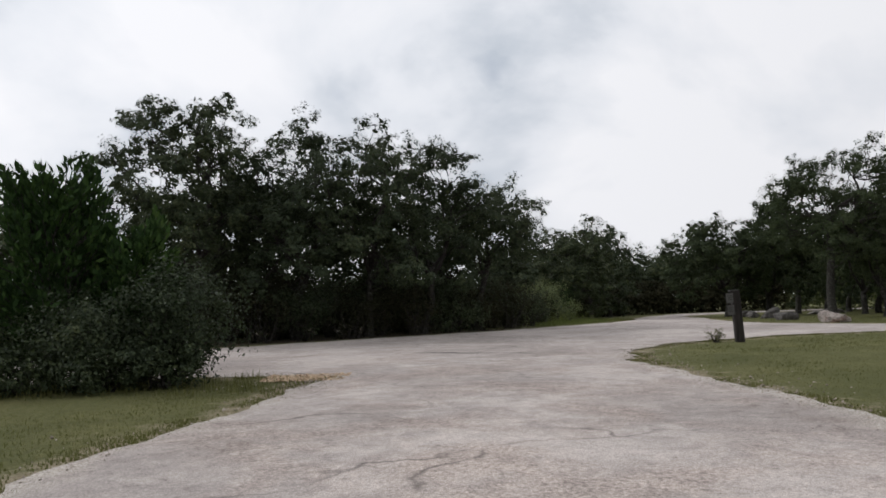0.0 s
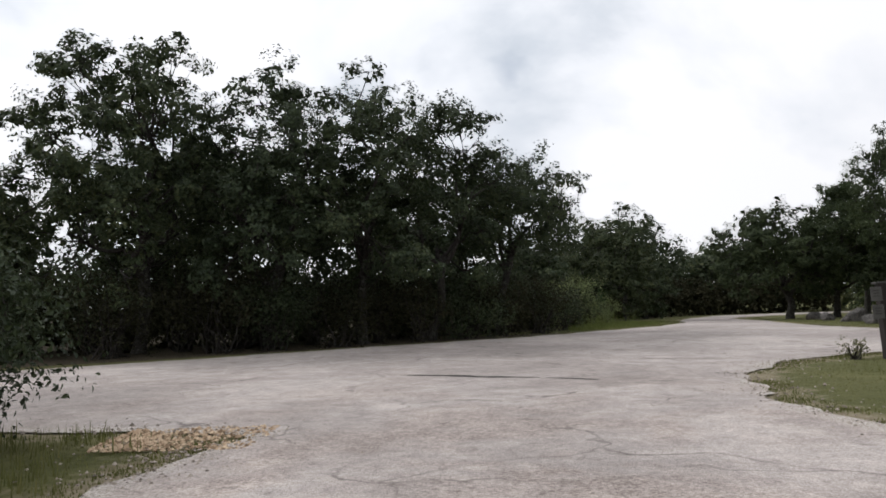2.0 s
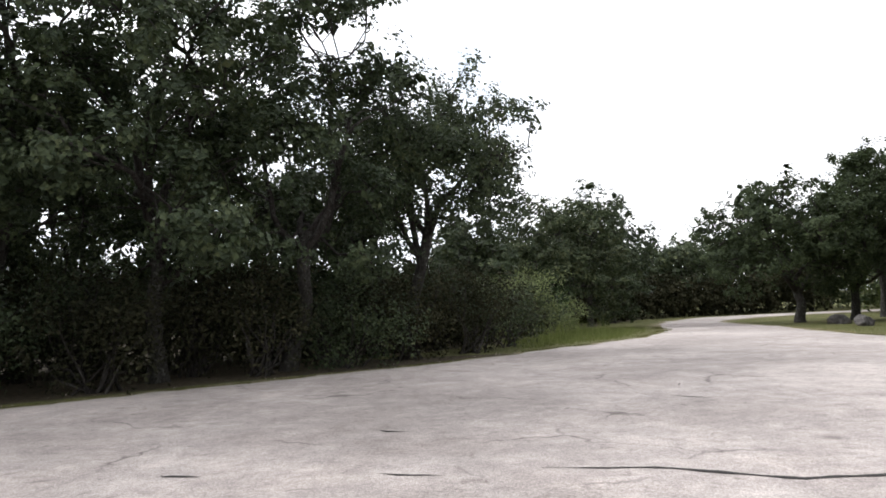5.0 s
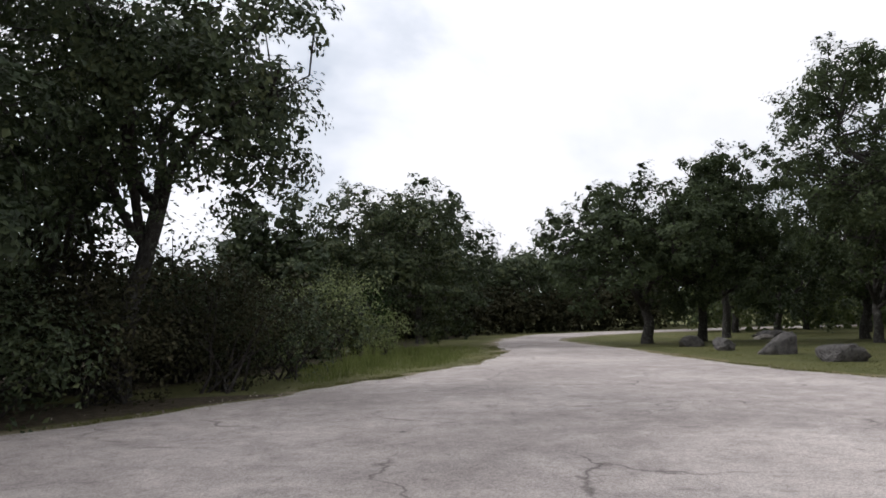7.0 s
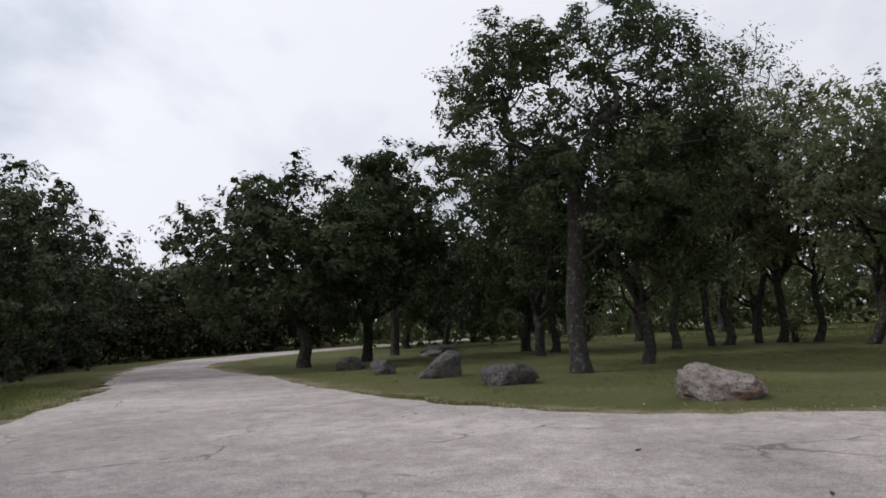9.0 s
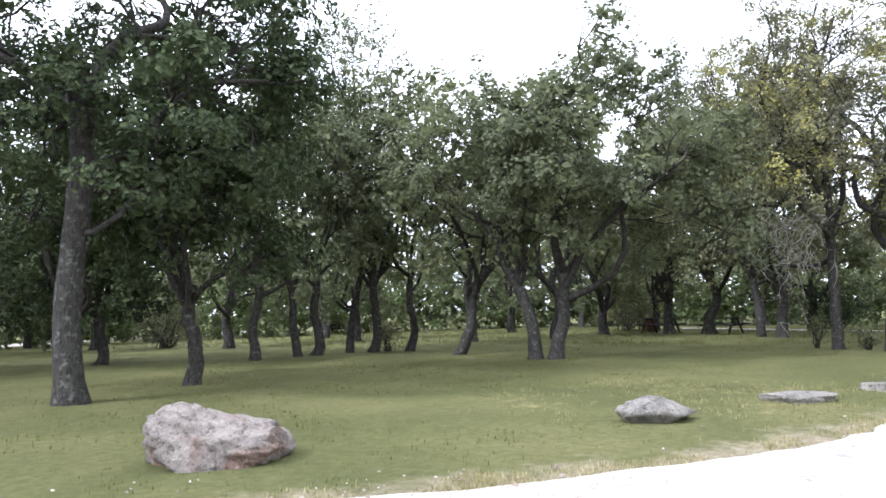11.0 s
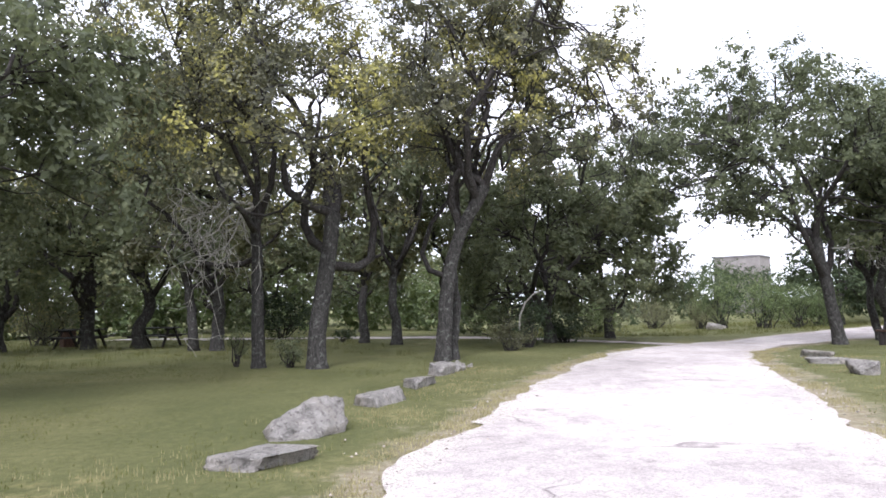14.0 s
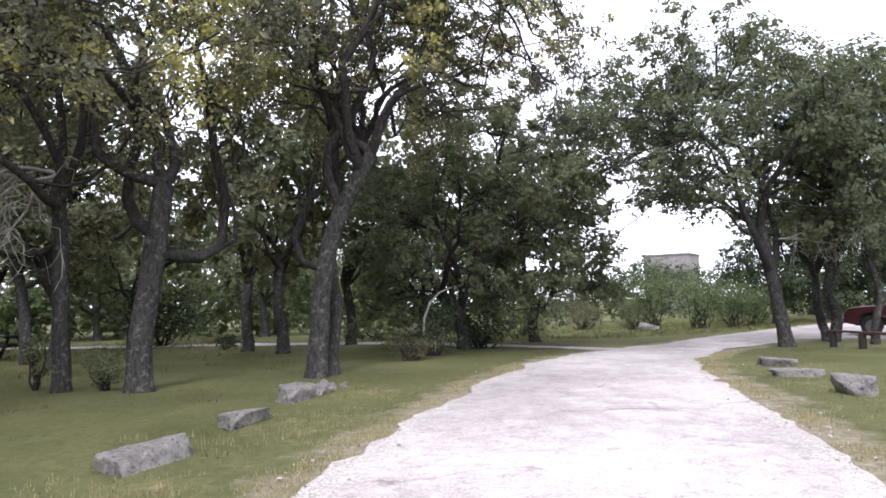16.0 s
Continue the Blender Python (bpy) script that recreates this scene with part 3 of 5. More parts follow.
def road_crack(points, width, seed):
    rng = np.random.default_rng(seed)
    p = []
    for (ax, ay), (bx, by) in zip(points, points[1:]):
        m = max(3, int(math.hypot(bx - ax, by - ay) / 0.12))
        for s in np.arange(m) / m:
            p.append((ax + s * (bx - ax), ay + s * (by - ay)))
    p = np.array(p) + rng.normal(0, 0.025, (len(p), 2)).cumsum(0) * 0.5
    d = np.gradient(p, axis=0)
    nrm = np.stack([-d[:, 1], d[:, 0]], 1) / np.linalg.norm(d, axis=1)[:, None]
    w = width * (0.35 + 0.65 * rng.random(len(p))) * np.sin(np.linspace(0.15, np.pi - 0.15, len(p)))
    v = np.concatenate([p + nrm * w[:, None] / 2, p - nrm * w[:, None] / 2])
    z = gz(v[:, 0], v[:, 1]) + 0.012 + 0.018 * fbm(v[:, 0] * 0.7, v[:, 1] * 0.7, 12) + 0.010
    i = np.arange(len(p) - 1)
    part("crack", raw_mesh("crack", np.column_stack([v, z]), np.stack([i, i + 1, i + 1 + len(p), i + len(p)], 1), TAR), TAR, road, "dark ragged crack")


road_crack([(4.6, 28.5), (5.5, 28.1), (6.4, 27.65), (7.2, 27.3)], 0.26, 1)
road_crack([(7.15, 27.3), (7.6, 27.1), (8.1, 26.8)], 0.18, 2)
road_crack([(8.6, 26.5), (9.4, 26.3)], 0.05, 3)
road_crack([(8.5, 31.2), (9.3, 31.0), (10.3, 30.45), (11.9, 30.4)], 0.09, 4)
road_crack([(5.4, 31.5), (5.9, 31.4)], 0.06, 5)
road_crack([(7.1, 33.2), (7.6, 32.9)], 0.07, 6)
road_crack([(10.9, 35.0), (11.4, 34.5)], 0.08, 7)
road_crack([(7.2, 31.2), (7.9, 31.0)], 0.05, 8)
road_crack([(10.1, 27.4), (10.6, 27.1)], 0.07, 9)
rng_ = np.random.default_rng(77)
for k in range(46):
    cx, cy = rng_.uniform(1, 24), rng_.uniform(22, 48)
    if road_side(np.array([cx]), np.array([cy]))[0] < 0.25:
        continue
    ca, cl = rng_.normal(0.6, 0.5), rng_.uniform(0.12, 0.4)
    road_crack([(cx, cy), (cx + cl * math.cos(ca), cy + cl * math.sin(ca))], rng_.uniform(0.03, 0.07), 80 + k)


# ---- foliage ----
def leaf_quads(centres, sigma, per, size, rng, aspect=0.55, rise=0.5, subs=7, tight=0.40, outward=None):
    """Leaves as folded diamonds: sprigs round each clump centre, leaves round each sprig, facing outward."""
    c0 = np.repeat(np.asarray(centres, float), subs, axis=0)
    s0 = np.repeat(np.broadcast_to(np.asarray(sigma, float), (len(centres), 3)), subs, axis=0)
    d0 = rng.normal(0, 1, c0.shape)
    d0 /= np.linalg.norm(d0, axis=1)[:, None] + 1e-9
    few = max(4, round(per / subs))
    c = np.repeat(c0 + d0 * (rng.random((len(c0), 1)) ** 0.4) * s0 * 1.35, few, axis=0)
    s = np.repeat(s0 * tight * rng.uniform(0.7, 1.3, (len(s0), 1)), few, axis=0)
    d = rng.normal(0, 1, c.shape)
    d /= np.linalg.norm(d, axis=1)[:, None] + 1e-9
    p = c + d * (rng.random((len(c), 1)) ** 0.5) * s * 1.5
    n = rng.normal(0, 0.42, c.shape) + d * 0.35 + np.repeat(d0, few, axis=0) * 0.7 + [0, 0, rise]
    if outward is not None:
        n = n + np.repeat(np.repeat(outward, subs, axis=0), few, axis=0) * 0.7
    n /= np.linalg.norm(n, axis=1)[:, None]
    t = np.cross(n, rng.normal(0, 1, c.shape))
    t /= np.linalg.norm(t, axis=1)[:, None] + 1e-9
    b = np.cross(n, t)
    ln = size * rng.uniform(0.65, 1.3, (len(c), 1))
    w = ln * aspect * rng.uniform(0.75, 1.2, (len(c), 1))
    v = np.stack([p - t * ln * 0.5, p + b * w * 0.5 + n * w * 0.22 - t * ln * 0.05, p + t * ln * 0.5, p - b * w * 0.5 + n * w * 0.22 - t * ln * 0.05], 1)
    return v.reshape(-1, 3), np.arange(len(c) * 4).reshape(-1, 4)


def groups_of(pts, k, rng):
    """Plain k-means: the group number of each point."""
    if len(pts) <= k:
        return np.arange(len(pts))
    c = pts[rng.choice(len(pts), k, replace=False)]
    for _ in range(7):
        g = np.argmin(((pts[:, None] - c[None]) ** 2).sum(-1), 1)
        c = np.array([pts[g == q].mean(0) if (g == q).any() else c[q] for q in range(k)])
    return g


def sway(a, b, bits, amount, rng, sag=0.0):
    """A winding way from a to b: a few slow bends and small kinks."""
    s = np.linspace(0, 1, bits)[:, None]
    a, b = np.asarray(a, float), np.asarray(b, float)
    length = np.linalg.norm(b - a)
    p = a * (1 - s) + b * s
    for k in (1, 2, 3):
        p = p + rng.normal(0, 1, 3) * np.sin(np.pi * k * s) * length * amount * (0.55, 0.42, 0.34)[k - 1]
    p = p + rng.normal(0, 1, (bits, 3)) * np.sin(np.pi * s) * length * amount * 0.12
    p[:, 2] += (sag * length * np.sin(np.pi * s))[:, 0]
    return p


def billows(mid, half, clumps, rng, each=9):
    """Clump centres of a crown made of rounded billows, their outward directions and the billows' radius."""
    count = max(6, clumps // each)
    puff = 2.0 * (half[0] * half[1] * half[2]) ** (1 / 3) * 1.0 / math.sqrt(count)
    near = []
    for k in range(count):
        d = rng.normal(0, 1, (24, 3))
        d /= np.linalg.norm(d, axis=1)[:, None]
        d = d[d[:, 2] > -0.6]
        if near:  # the candidate that lies farthest from the billows so far
            d = d[np.argmax(np.min(np.linalg.norm(d[:, None] - np.array(near)[None], axis=2), axis=1))][None]
        near.append(d[0])
    near = np.array(near)
    rad = np.where(rng.random(count) < 0.2, 0.4, rng.uniform(0.75, 1.0, count))
    heart = mid + near * rad[:, None] * np.maximum(half - 0.8 * puff, 0.35 * half)
    which = np.arange(clumps) % count
    d = rng.normal(0, 1, (clumps, 6, 3))
    d /= np.linalg.norm(d, axis=2)[:, :, None]
    push = near[which] * 0.7 + [0, 0, 0.45]
    d = d[np.arange(clumps), np.argmax((d * push[:, None]).sum(2) > -0.25, axis=1)]
    size = puff * rng.uniform(0.72, 1.25, count)
    c = heart[which] + d * size[which][:, None] * rng.uniform(0.35, 0.95, (clumps, 1)) * [1, 1, 0.8]
    return c, d, puff


def oak(x, y, height, crown, r0, seed, bottom=2.2, fork=None, lean=(0, 0), shift=(0, 0), clumps=90, per=120, leaf=0.14, leafmat=None, dense=1.0,
        label="", group="", squash=0.8, name="oak_tree", limbs=5, gnarl=0.12, twig=0.012, core=6, bend=0.05, billow=7, way=None, aspect=0.72):
    """A live oak: trunk, limbs and a crown of leaf clumps."""
    rng = np.random.default_rng(seed)
    leafmat, per, leaf = leafmat or LEAF_OAK, round(per * 0.85), leaf * 1.07
    fork = fork or min(0.45 * height, bottom + 0.4)
    mid = np.array([shift[0], shift[1], (height + bottom) / 2])
    half = np.array([crown, crown * rng.uniform(0.85, 1.1), (height - bottom) / 2])
    c, outs, puff = billows(mid, half, clumps, rng, billow)
    lo, hi = c[:, 2].min(), c[:, 2].max()
    c[:, 2] = bottom + (c[:, 2] - lo) / (hi - lo) * (height - 0.25 - bottom)
    # wood
    wood = np.random.default_rng(seed + 5000)
    if way:  # a trunk with its own bends
        way = np.array(way, float)
        base = np.column_stack([np.interp(np.linspace(-0.15, way[-1][2], 13), way[:, 2], way[:, k]) for k in range(2)] + [np.linspace(-0.15, way[-1][2], 13)])
        base[1:-1, :2] = (base[:-2, :2] + 2 * base[1:-1, :2] + base[2:, :2]) / 4 + wood.normal(0, 0.012, (11, 2))
        top = base[-1].copy()
    else:
        top = np.array([lean[0], lean[1], fork])
        base = sway((0, 0, -0.15), top, 13, bend, wood)
        base[0, :2] = 0
    rise = np.linspace(0, 1, 13)
    flare = r0 * (0.70 + 0.22 * (1 - rise) + 0.42 * np.exp(-rise * fork / 0.22)) * (1 + wood.normal(0, 0.025, 13))
    knots, quads = tube(base, flare, 12)
    swell = 1 + 0.07 * np.repeat(np.exp(-rise * fork / 0.5), 12)[:, None] * wood.normal(0, 1, (1, 12)).repeat(13, 0).reshape(-1, 1)
    mids = np.repeat(base, 12, axis=0)
    trunk = [(mids + (knots - mids) * swell, quads)]
    limb_sets = []
    g = groups_of(c, limbs, rng)
    for q in np.unique(g):
        mine = c[g == q]
        limb_bits = []
        far = mine.mean(0) + 0.45 * (mine[np.argmax(np.linalg.norm(mine - top, axis=1))] - mine.mean(0))
        root = base[int(wood.integers(8, 13))]
        stem = sway(root, far, 12, gnarl, rng, 0.06)
        r1 = r0 * min(0.5, 0.22 + 0.028 * len(mine) ** 0.7)
        rad1 = np.linspace(1, 0.45, 12) ** 1.7 * r1
        limb_bits.append(tube(stem, rad1, 7))
        sub = groups_of(mine, max(2, len(mine) // 4), rng)
        for s in np.unique(sub):
            few = mine[sub == s]
            k = int(np.argmin(np.linalg.norm(stem - few.mean(0), axis=1) + 0.03 * np.arange(12)[::-1]))
            k = max(2, min(k, 10) - 2)
            way2 = sway(stem[k], few.mean(0), 7, gnarl * 1.1, rng)
            r2 = rad1[k] * 0.5
            limb_bits.append(tube(way2, np.linspace(r2, max(twig * 1.4, r2 * 0.35), 7), 4))
            for tip in few:
                limb_bits.append(tube(sway(way2[int(wood.integers(3, 7))], tip, 3, 0.14, rng), np.linspace(max(twig * 1.6, r2 * 0.4), twig * 0.6, 3), 3))
        limb_sets.append(limb_bits)
    tree = thing(name, x, y, label or "live oak with dark trunk and spreading evergreen crown", "tree", group)
    v, f = join(trunk)
    part("trunk", raw_mesh("trunk", v, f, BARK, True), BARK, tree)
    for bits in limb_sets:
        v, f = join(bits)
        part("limb", raw_mesh("limb", v, f, BARK_DARK, True), BARK_DARK, tree)
    spread = 0.26 * puff * dense + 0.04
    sig = np.array([spread, spread, spread * squash]) * rng.uniform(0.75, 1.25, (len(c), 1))
    v, f = leaf_quads(c, sig, per, leaf, rng, aspect, outward=outs)
    if core:  # shaded inner leaves, larger and closer to the twigs
        v2, f2 = leaf_quads(c, sig * 0.55, core, leaf * 1.9, rng, aspect=0.6, subs=1)
        v, f = np.concatenate([v, v2]), np.concatenate([f, f2 + len(v)])
    part("crown", raw_mesh("crown", v, f, leafmat), leafmat, tree)
    return tree


def shrub(x, y, wide, high, seed, leafmat=None, clumps=26, per=90, leaf=0.1, label="", name="shrub", low=0.15, group="", deep=None):
    """A bush: several stems from the ground and a lumpy mass of leaves."""
    rng = np.random.default_rng(seed)
    leafmat = leafmat or LEAF_OAK
    d = rng.normal(0, 1, (clumps * 4, 3))
    d /= np.linalg.norm(d, axis=1)[:, None]
    rad = (0.3 + 0.7 * rng.random(len(d)) ** 0.5) * rng.uniform(0.8, 1.05, len(d))
    c = d * rad[:, None] * [wide, deep or wide, high / 2] * 0.82 + [0, 0, high / 2]
    c = c[c[:, 2] > low][:clumps]
    bits = []
    for q in c[:: max(1, clumps // 14)]:
        foot = rng.normal(0, 0.12 * wide, 3) * [1, 1, 0]
        bits.append(tube(sway(foot - [0, 0, 0.05], q, 6, 0.1, rng), np.linspace(0.025, 0.006, 6) * (0.6 + 0.3 * high), 5))
    bush = thing(name, x, y, label or "dense dark green shrub", "shrub", group)
    for v, f in bits:
        part("stem", raw_mesh("stem", v, f, BARK_DARK, True), BARK_DARK, bush)
    s = 0.30 * (wide + high) / 2
    v, f = leaf_quads(c, (s, s, s * 0.85), per, leaf, rng)
    part("foliage", raw_mesh("foliage", v, f, leafmat), leafmat, bush)
    return bush


def juniper(x, y, wide, high, seed, label, sprays=170, per=46):
    """A juniper: upswept feathery sprays round a trunk that forks low."""
    rng = np.random.default_rng(seed)
    bits, vs, fs, k = [], [], [], 0
    trunk_tip = np.array([0.1, 0.05, high * 0.8])
    for q in range(4):
        tip = rng.normal(0, 0.4 * wide, 3) * [1, 1, 0] + [0, 0, high * 0.6]
        bits.append(tube(sway((rng.normal(0, 0.12), rng.normal(0, 0.12), -0.1), tip, 7, 0.06, rng), np.linspace(0.10, 0.02, 7), 6))
    for q in range(sprays):
        hgt = high * (0.12 + 0.86 * rng.random() ** 0.8)
        reach = wide * (1.0 - 0.55 * (hgt / high) ** 2.2) * (0.45 + 0.55 * rng.random() ** 0.5)
        a = rng.random() * 2 * np.pi
        root = np.array([0.3 * reach * np.cos(a), 0.3 * reach * np.sin(a), hgt * 0.8])
        tip = np.array([reach * np.cos(a), reach * np.sin(a), hgt + 0.12 * high * rng.random()])
        bits.append(tube(sway(root, tip, 4, 0.06, rng), np.linspace(0.02, 0.005, 4), 4))
        axis_ = (tip - root) / np.linalg.norm(tip - root) + [0, 0, 0.7]
        axis_ /= np.linalg.norm(axis_)
        s = rng.random((per, 1)) ** 0.7
        p = root * (1 - s) + tip * s + rng.normal(0, 0.13, (per, 3)) * (1.15 - s)
        t = axis_ + rng.normal(0, 0.42, (per, 3))
        t /= np.linalg.norm(t, axis=1)[:, None]
        b = np.cross(t, rng.normal(0, 1, (per, 3)))
        b /= np.linalg.norm(b, axis=1)[:, None]
        ln, w = rng.uniform(0.12, 0.26, (per, 1)), rng.uniform(0.025, 0.05, (per, 1))
        vs.append(np.stack([p, p + t * ln * 0.45 + b * w, p + t * ln, p + t * ln * 0.45 - b * w], 1).reshape(-1, 3))
        fs.append(np.arange(per * 4).reshape(-1, 4) + k)
        k += per * 4
    tree = thing("juniper", x, y, label, "tree")
    v, f = join(bits)
    part("trunk", raw_mesh("trunk", v, f, BARK, True), BARK, tree)
    part("crown", raw_mesh("crown", np.concatenate(vs), np.concatenate(fs), LEAF_CEDAR), LEAF_CEDAR, tree)
    return tree


# ---- north-west woods beside the road ----
EDGE = "oaks along the woodland edge"
DK = "live oak with dense dark evergreen crown at the woodland edge"
oak(-4.4, 38.0, 10.0, 3.8, 0.24, 11, 1.7, fork=2.8, lean=(0.3, -0.3), shift=(-0.2, -1.2), clumps=240, per=210, leaf=0.108, core=9, label=DK, group=EDGE)
oak(-0.6, 39.4, 9.5, 3.5, 0.24, 12, 1.8, fork=3.0, lean=(0.5, -0.2), shift=(0.2, -1.4), clumps=170, per=210, leaf=0.108, core=9, label=DK, group=EDGE)
oak(2.4, 40.2, 8.9, 3.1, 0.20, 13, 1.7, fork=2.8, lean=(0.2, -0.3), shift=(0.2, -1.6), clumps=150, per=210, leaf=0.108, core=9, label=DK, group=EDGE)
oak(4.7, 41.8, 8.5, 3.1, 0.19, 14, 1.8, fork=3.0, lean=(0.6, -0.4), shift=(0.5, -0.8), clumps=125, per=210, leaf=0.108, core=9, label=DK, group=EDGE)
oak(7.4, 44.9, 7.7, 3.3, 0.19, 15, 3.1, fork=3.0, lean=(1.3, -0.2), shift=(0.9, -0.4), clumps=165, per=190, leaf=0.10, dense=0.95, gnarl=0.13, billow=12, way=[(0, 0, -0.15), (0.05, 0.0, 0.8), (0.2, -0.02, 1.7), (0.45, -0.05, 2.5), (0.6, -0.08, 3.2), (0.7, -0.1, 3.8)],
    label="live oak with leaning forked trunk and airy crown", group=EDGE)
oak(5.6, 46.2, 6.6, 2.3, 0.15, 18, 2.9, fork=2.6, lean=(0.4, 0.2), clumps=60, per=120, leaf=0.125, label="slim live oak behind the leaning one", group=EDGE)
oak(-10.0, 37.0, 6.3, 3.2, 0.26, 16, 2.4, clumps=90, per=90, leaf=0.165, label=DK, group=EDGE)
oak(-15.0, 33.0, 5.8, 3.4, 0.26, 17, 2.2, clumps=80, per=73, leaf=0.218, label=DK, group=EDGE)
for k, (tx, ty, th, tr) in enumerate([(-7, 43, 7.0, 3.0), (-1.5, 45, 8.6, 3.2), (1.8, 46.2, 7.2, 3.0), (-3.6, 42.6, 8.2, 3.0), (4.0, 49.5, 5.6, 2.4), (-12, 41, 6, 3.6), (-5, 50, 8, 4)]):
    oak(tx, ty, th, tr, 0.2, 30 + k, 2.3, clumps=70, per=75, leaf=0.19, label="live oak in the shaded woodland interior", group="oaks inside the woods")
# farther along the road, dense to the ground
oak(14.2, 61.6, 6.8, 4.0, 0.22, 41, 0.6, fork=1.6, shift=(0.6, -0.3), clumps=190, per=130, leaf=0.135, dense=1.1, core=10, label="dense live oak thicket tree leafy to the ground", group=EDGE)
oak(17.6, 66.5, 8.2, 3.3, 0.2, 42, 0.8, fork=1.8, clumps=125, core=10, per=90, leaf=0.165, label="dense live oak thicket tree leafy to the ground", group=EDGE)
oak(10.5, 58.5, 5.6, 3.0, 0.2, 43, 0.8, fork=1.8, clumps=125, core=10, per=73, leaf=0.193, label="dense live oak thicket tree leafy to the ground", group=EDGE)
oak(20.3, 72.0, 7.6, 3.3, 0.2, 44, 0.6, fork=1.6, clumps=80, per=75, leaf=0.19, label="dense live oak thicket tree leafy to the ground", group=EDGE)
# two of three carry the leaf colour darkened for shade under the oaks
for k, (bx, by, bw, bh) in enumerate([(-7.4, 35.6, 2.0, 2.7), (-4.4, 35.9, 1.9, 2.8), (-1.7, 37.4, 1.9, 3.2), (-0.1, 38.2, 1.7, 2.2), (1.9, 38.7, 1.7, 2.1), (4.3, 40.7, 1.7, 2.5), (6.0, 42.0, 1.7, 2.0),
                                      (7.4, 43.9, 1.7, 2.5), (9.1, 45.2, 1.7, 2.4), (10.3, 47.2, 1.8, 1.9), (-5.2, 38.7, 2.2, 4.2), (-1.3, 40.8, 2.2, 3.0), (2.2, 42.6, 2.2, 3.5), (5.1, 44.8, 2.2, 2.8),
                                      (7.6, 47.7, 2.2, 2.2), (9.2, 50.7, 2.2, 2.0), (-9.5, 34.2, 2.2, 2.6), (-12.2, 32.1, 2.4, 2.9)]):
    shrub(bx, by, bw, bh, 60 + k, LEAF_UNDER_SHADE if k % 3 else LEAF_OAK, 30, 112, 0.092, label="tangled dark undergrowth shrub below the oaks", group="undergrowth along the road")
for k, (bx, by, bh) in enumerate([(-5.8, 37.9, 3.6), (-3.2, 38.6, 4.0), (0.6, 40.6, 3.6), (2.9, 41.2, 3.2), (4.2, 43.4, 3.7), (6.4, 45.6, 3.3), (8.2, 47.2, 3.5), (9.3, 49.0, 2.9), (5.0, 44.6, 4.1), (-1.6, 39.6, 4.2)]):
    shrub(bx, by, 1.05, bh, 140 + k, LEAF_UNDER_SHADE if k % 2 else LEAF_OAK, 22, 110, 0.10, label="slender sapling growing through the undergrowth", name="sapling", low=1.0, group="saplings along the road")
shrub(11.9, 54.6, 2.1, 2.9, 81, LEAF_VERGE, 40, 110, 0.085, label="pale green brushy shrub on the grass verge")
shrub(13.6, 54.8, 1.2, 1.5, 82, LEAF_VERGE, 22, 110, 0.08, label="pale green brushy shrub on the grass verge")
shrub(9.9, 50.6, 1.5, 2.1, 83, LEAF_VERGE, 26, 100, 0.085, label="pale green brushy shrub on the grass verge")
shrub(13.8, 60.0, 1.1, 3.3, 84, LEAF_CEDAR, 22, 110, 0.1, label="bright green sapling in front of dark oaks", low=1.2)

# ---- entry: shrubs beside the start ----
juniper(-2.1, 22.5, 1.75, 4.1, 91, "bushy juniper with bright upswept tips beside the road")
juniper(-4.6, 22.3, 1.8, 3.9, 92, "bushy juniper behind another beside the road", sprays=130)
juniper(-0.5, 22.7, 1.1, 3.1, 95, "small juniper tucked behind a shrub", sprays=90)
shrub(0.5, 21.9, 1.15, 2.4, 93, LEAF_OAK, 44, 210, 0.075, label="rounded evergreen oak shrub on the grass corner")
shrub(-0.9, 21.5, 1.15, 1.9, 94, LEAF_OAK, 34, 190, 0.075, label="low evergreen oak shrub on the grass corner")
shrub(-2.7, 21.3, 1.2, 1.5, 97, LEAF_OAK, 30, 170, 0.08, label="low evergreen oak shrub on the grass corner")
for k, (bx, by, bw, bh) in enumerate([(0.5, 21.35, 0.9, 0.95), (-0.4, 21.0, 0.95, 0.9), (-1.7, 20.9, 1.0, 0.9), (-3.0, 20.8, 1.0, 1.0)]):
    shrub(bx, by, bw, bh, 190 + k, LEAF_OAK, 30, 150, 0.075, label="low leafy skirt of evergreen shrub on the grass", low=0.03, group="low shrubs on the grass corner")
shrub(13.6, 29.65, 0.32, 0.42, 96, LEAF_BROWN, 14, 16, 0.05, label="small dry weed clump beside the post", low=0.03)

# ---- north-east bend ----
NE = "oaks round the north-east bend"
oak(25.4, 58.4, 6.9, 4.1, 0.24, 51, 1.3, fork=1.6, shift=(-0.7, -0.2), clumps=240, per=130, leaf=0.135, core=14, dense=1.12, leafmat=LEAF_OAK_SHADED, label="round-crowned live oak on the lawn by the bend", group=NE)
oak(28.6, 59.4, 8.5, 3.4, 0.22, 52, 1.4, fork=1.8, shift=(0.6, -0.9), clumps=210, per=130, leaf=0.135, core=14, dense=1.12, leafmat=LEAF_OAK_SHADED, label="round-crowned live oak on the lawn by the bend", group=NE)
oak(32.5, 63.0, 8.0, 3.4, 0.22, 53, 2.0, clumps=80, per=86, leaf=0.17, leafmat=LEAF_OAK_SHADED, group=NE)
oak(35.0, 57.0, 8.0, 3.2, 0.22, 54, 2.2, clumps=80, per=86, leaf=0.17, leafmat=LEAF_OAK_SHADED, group=NE)
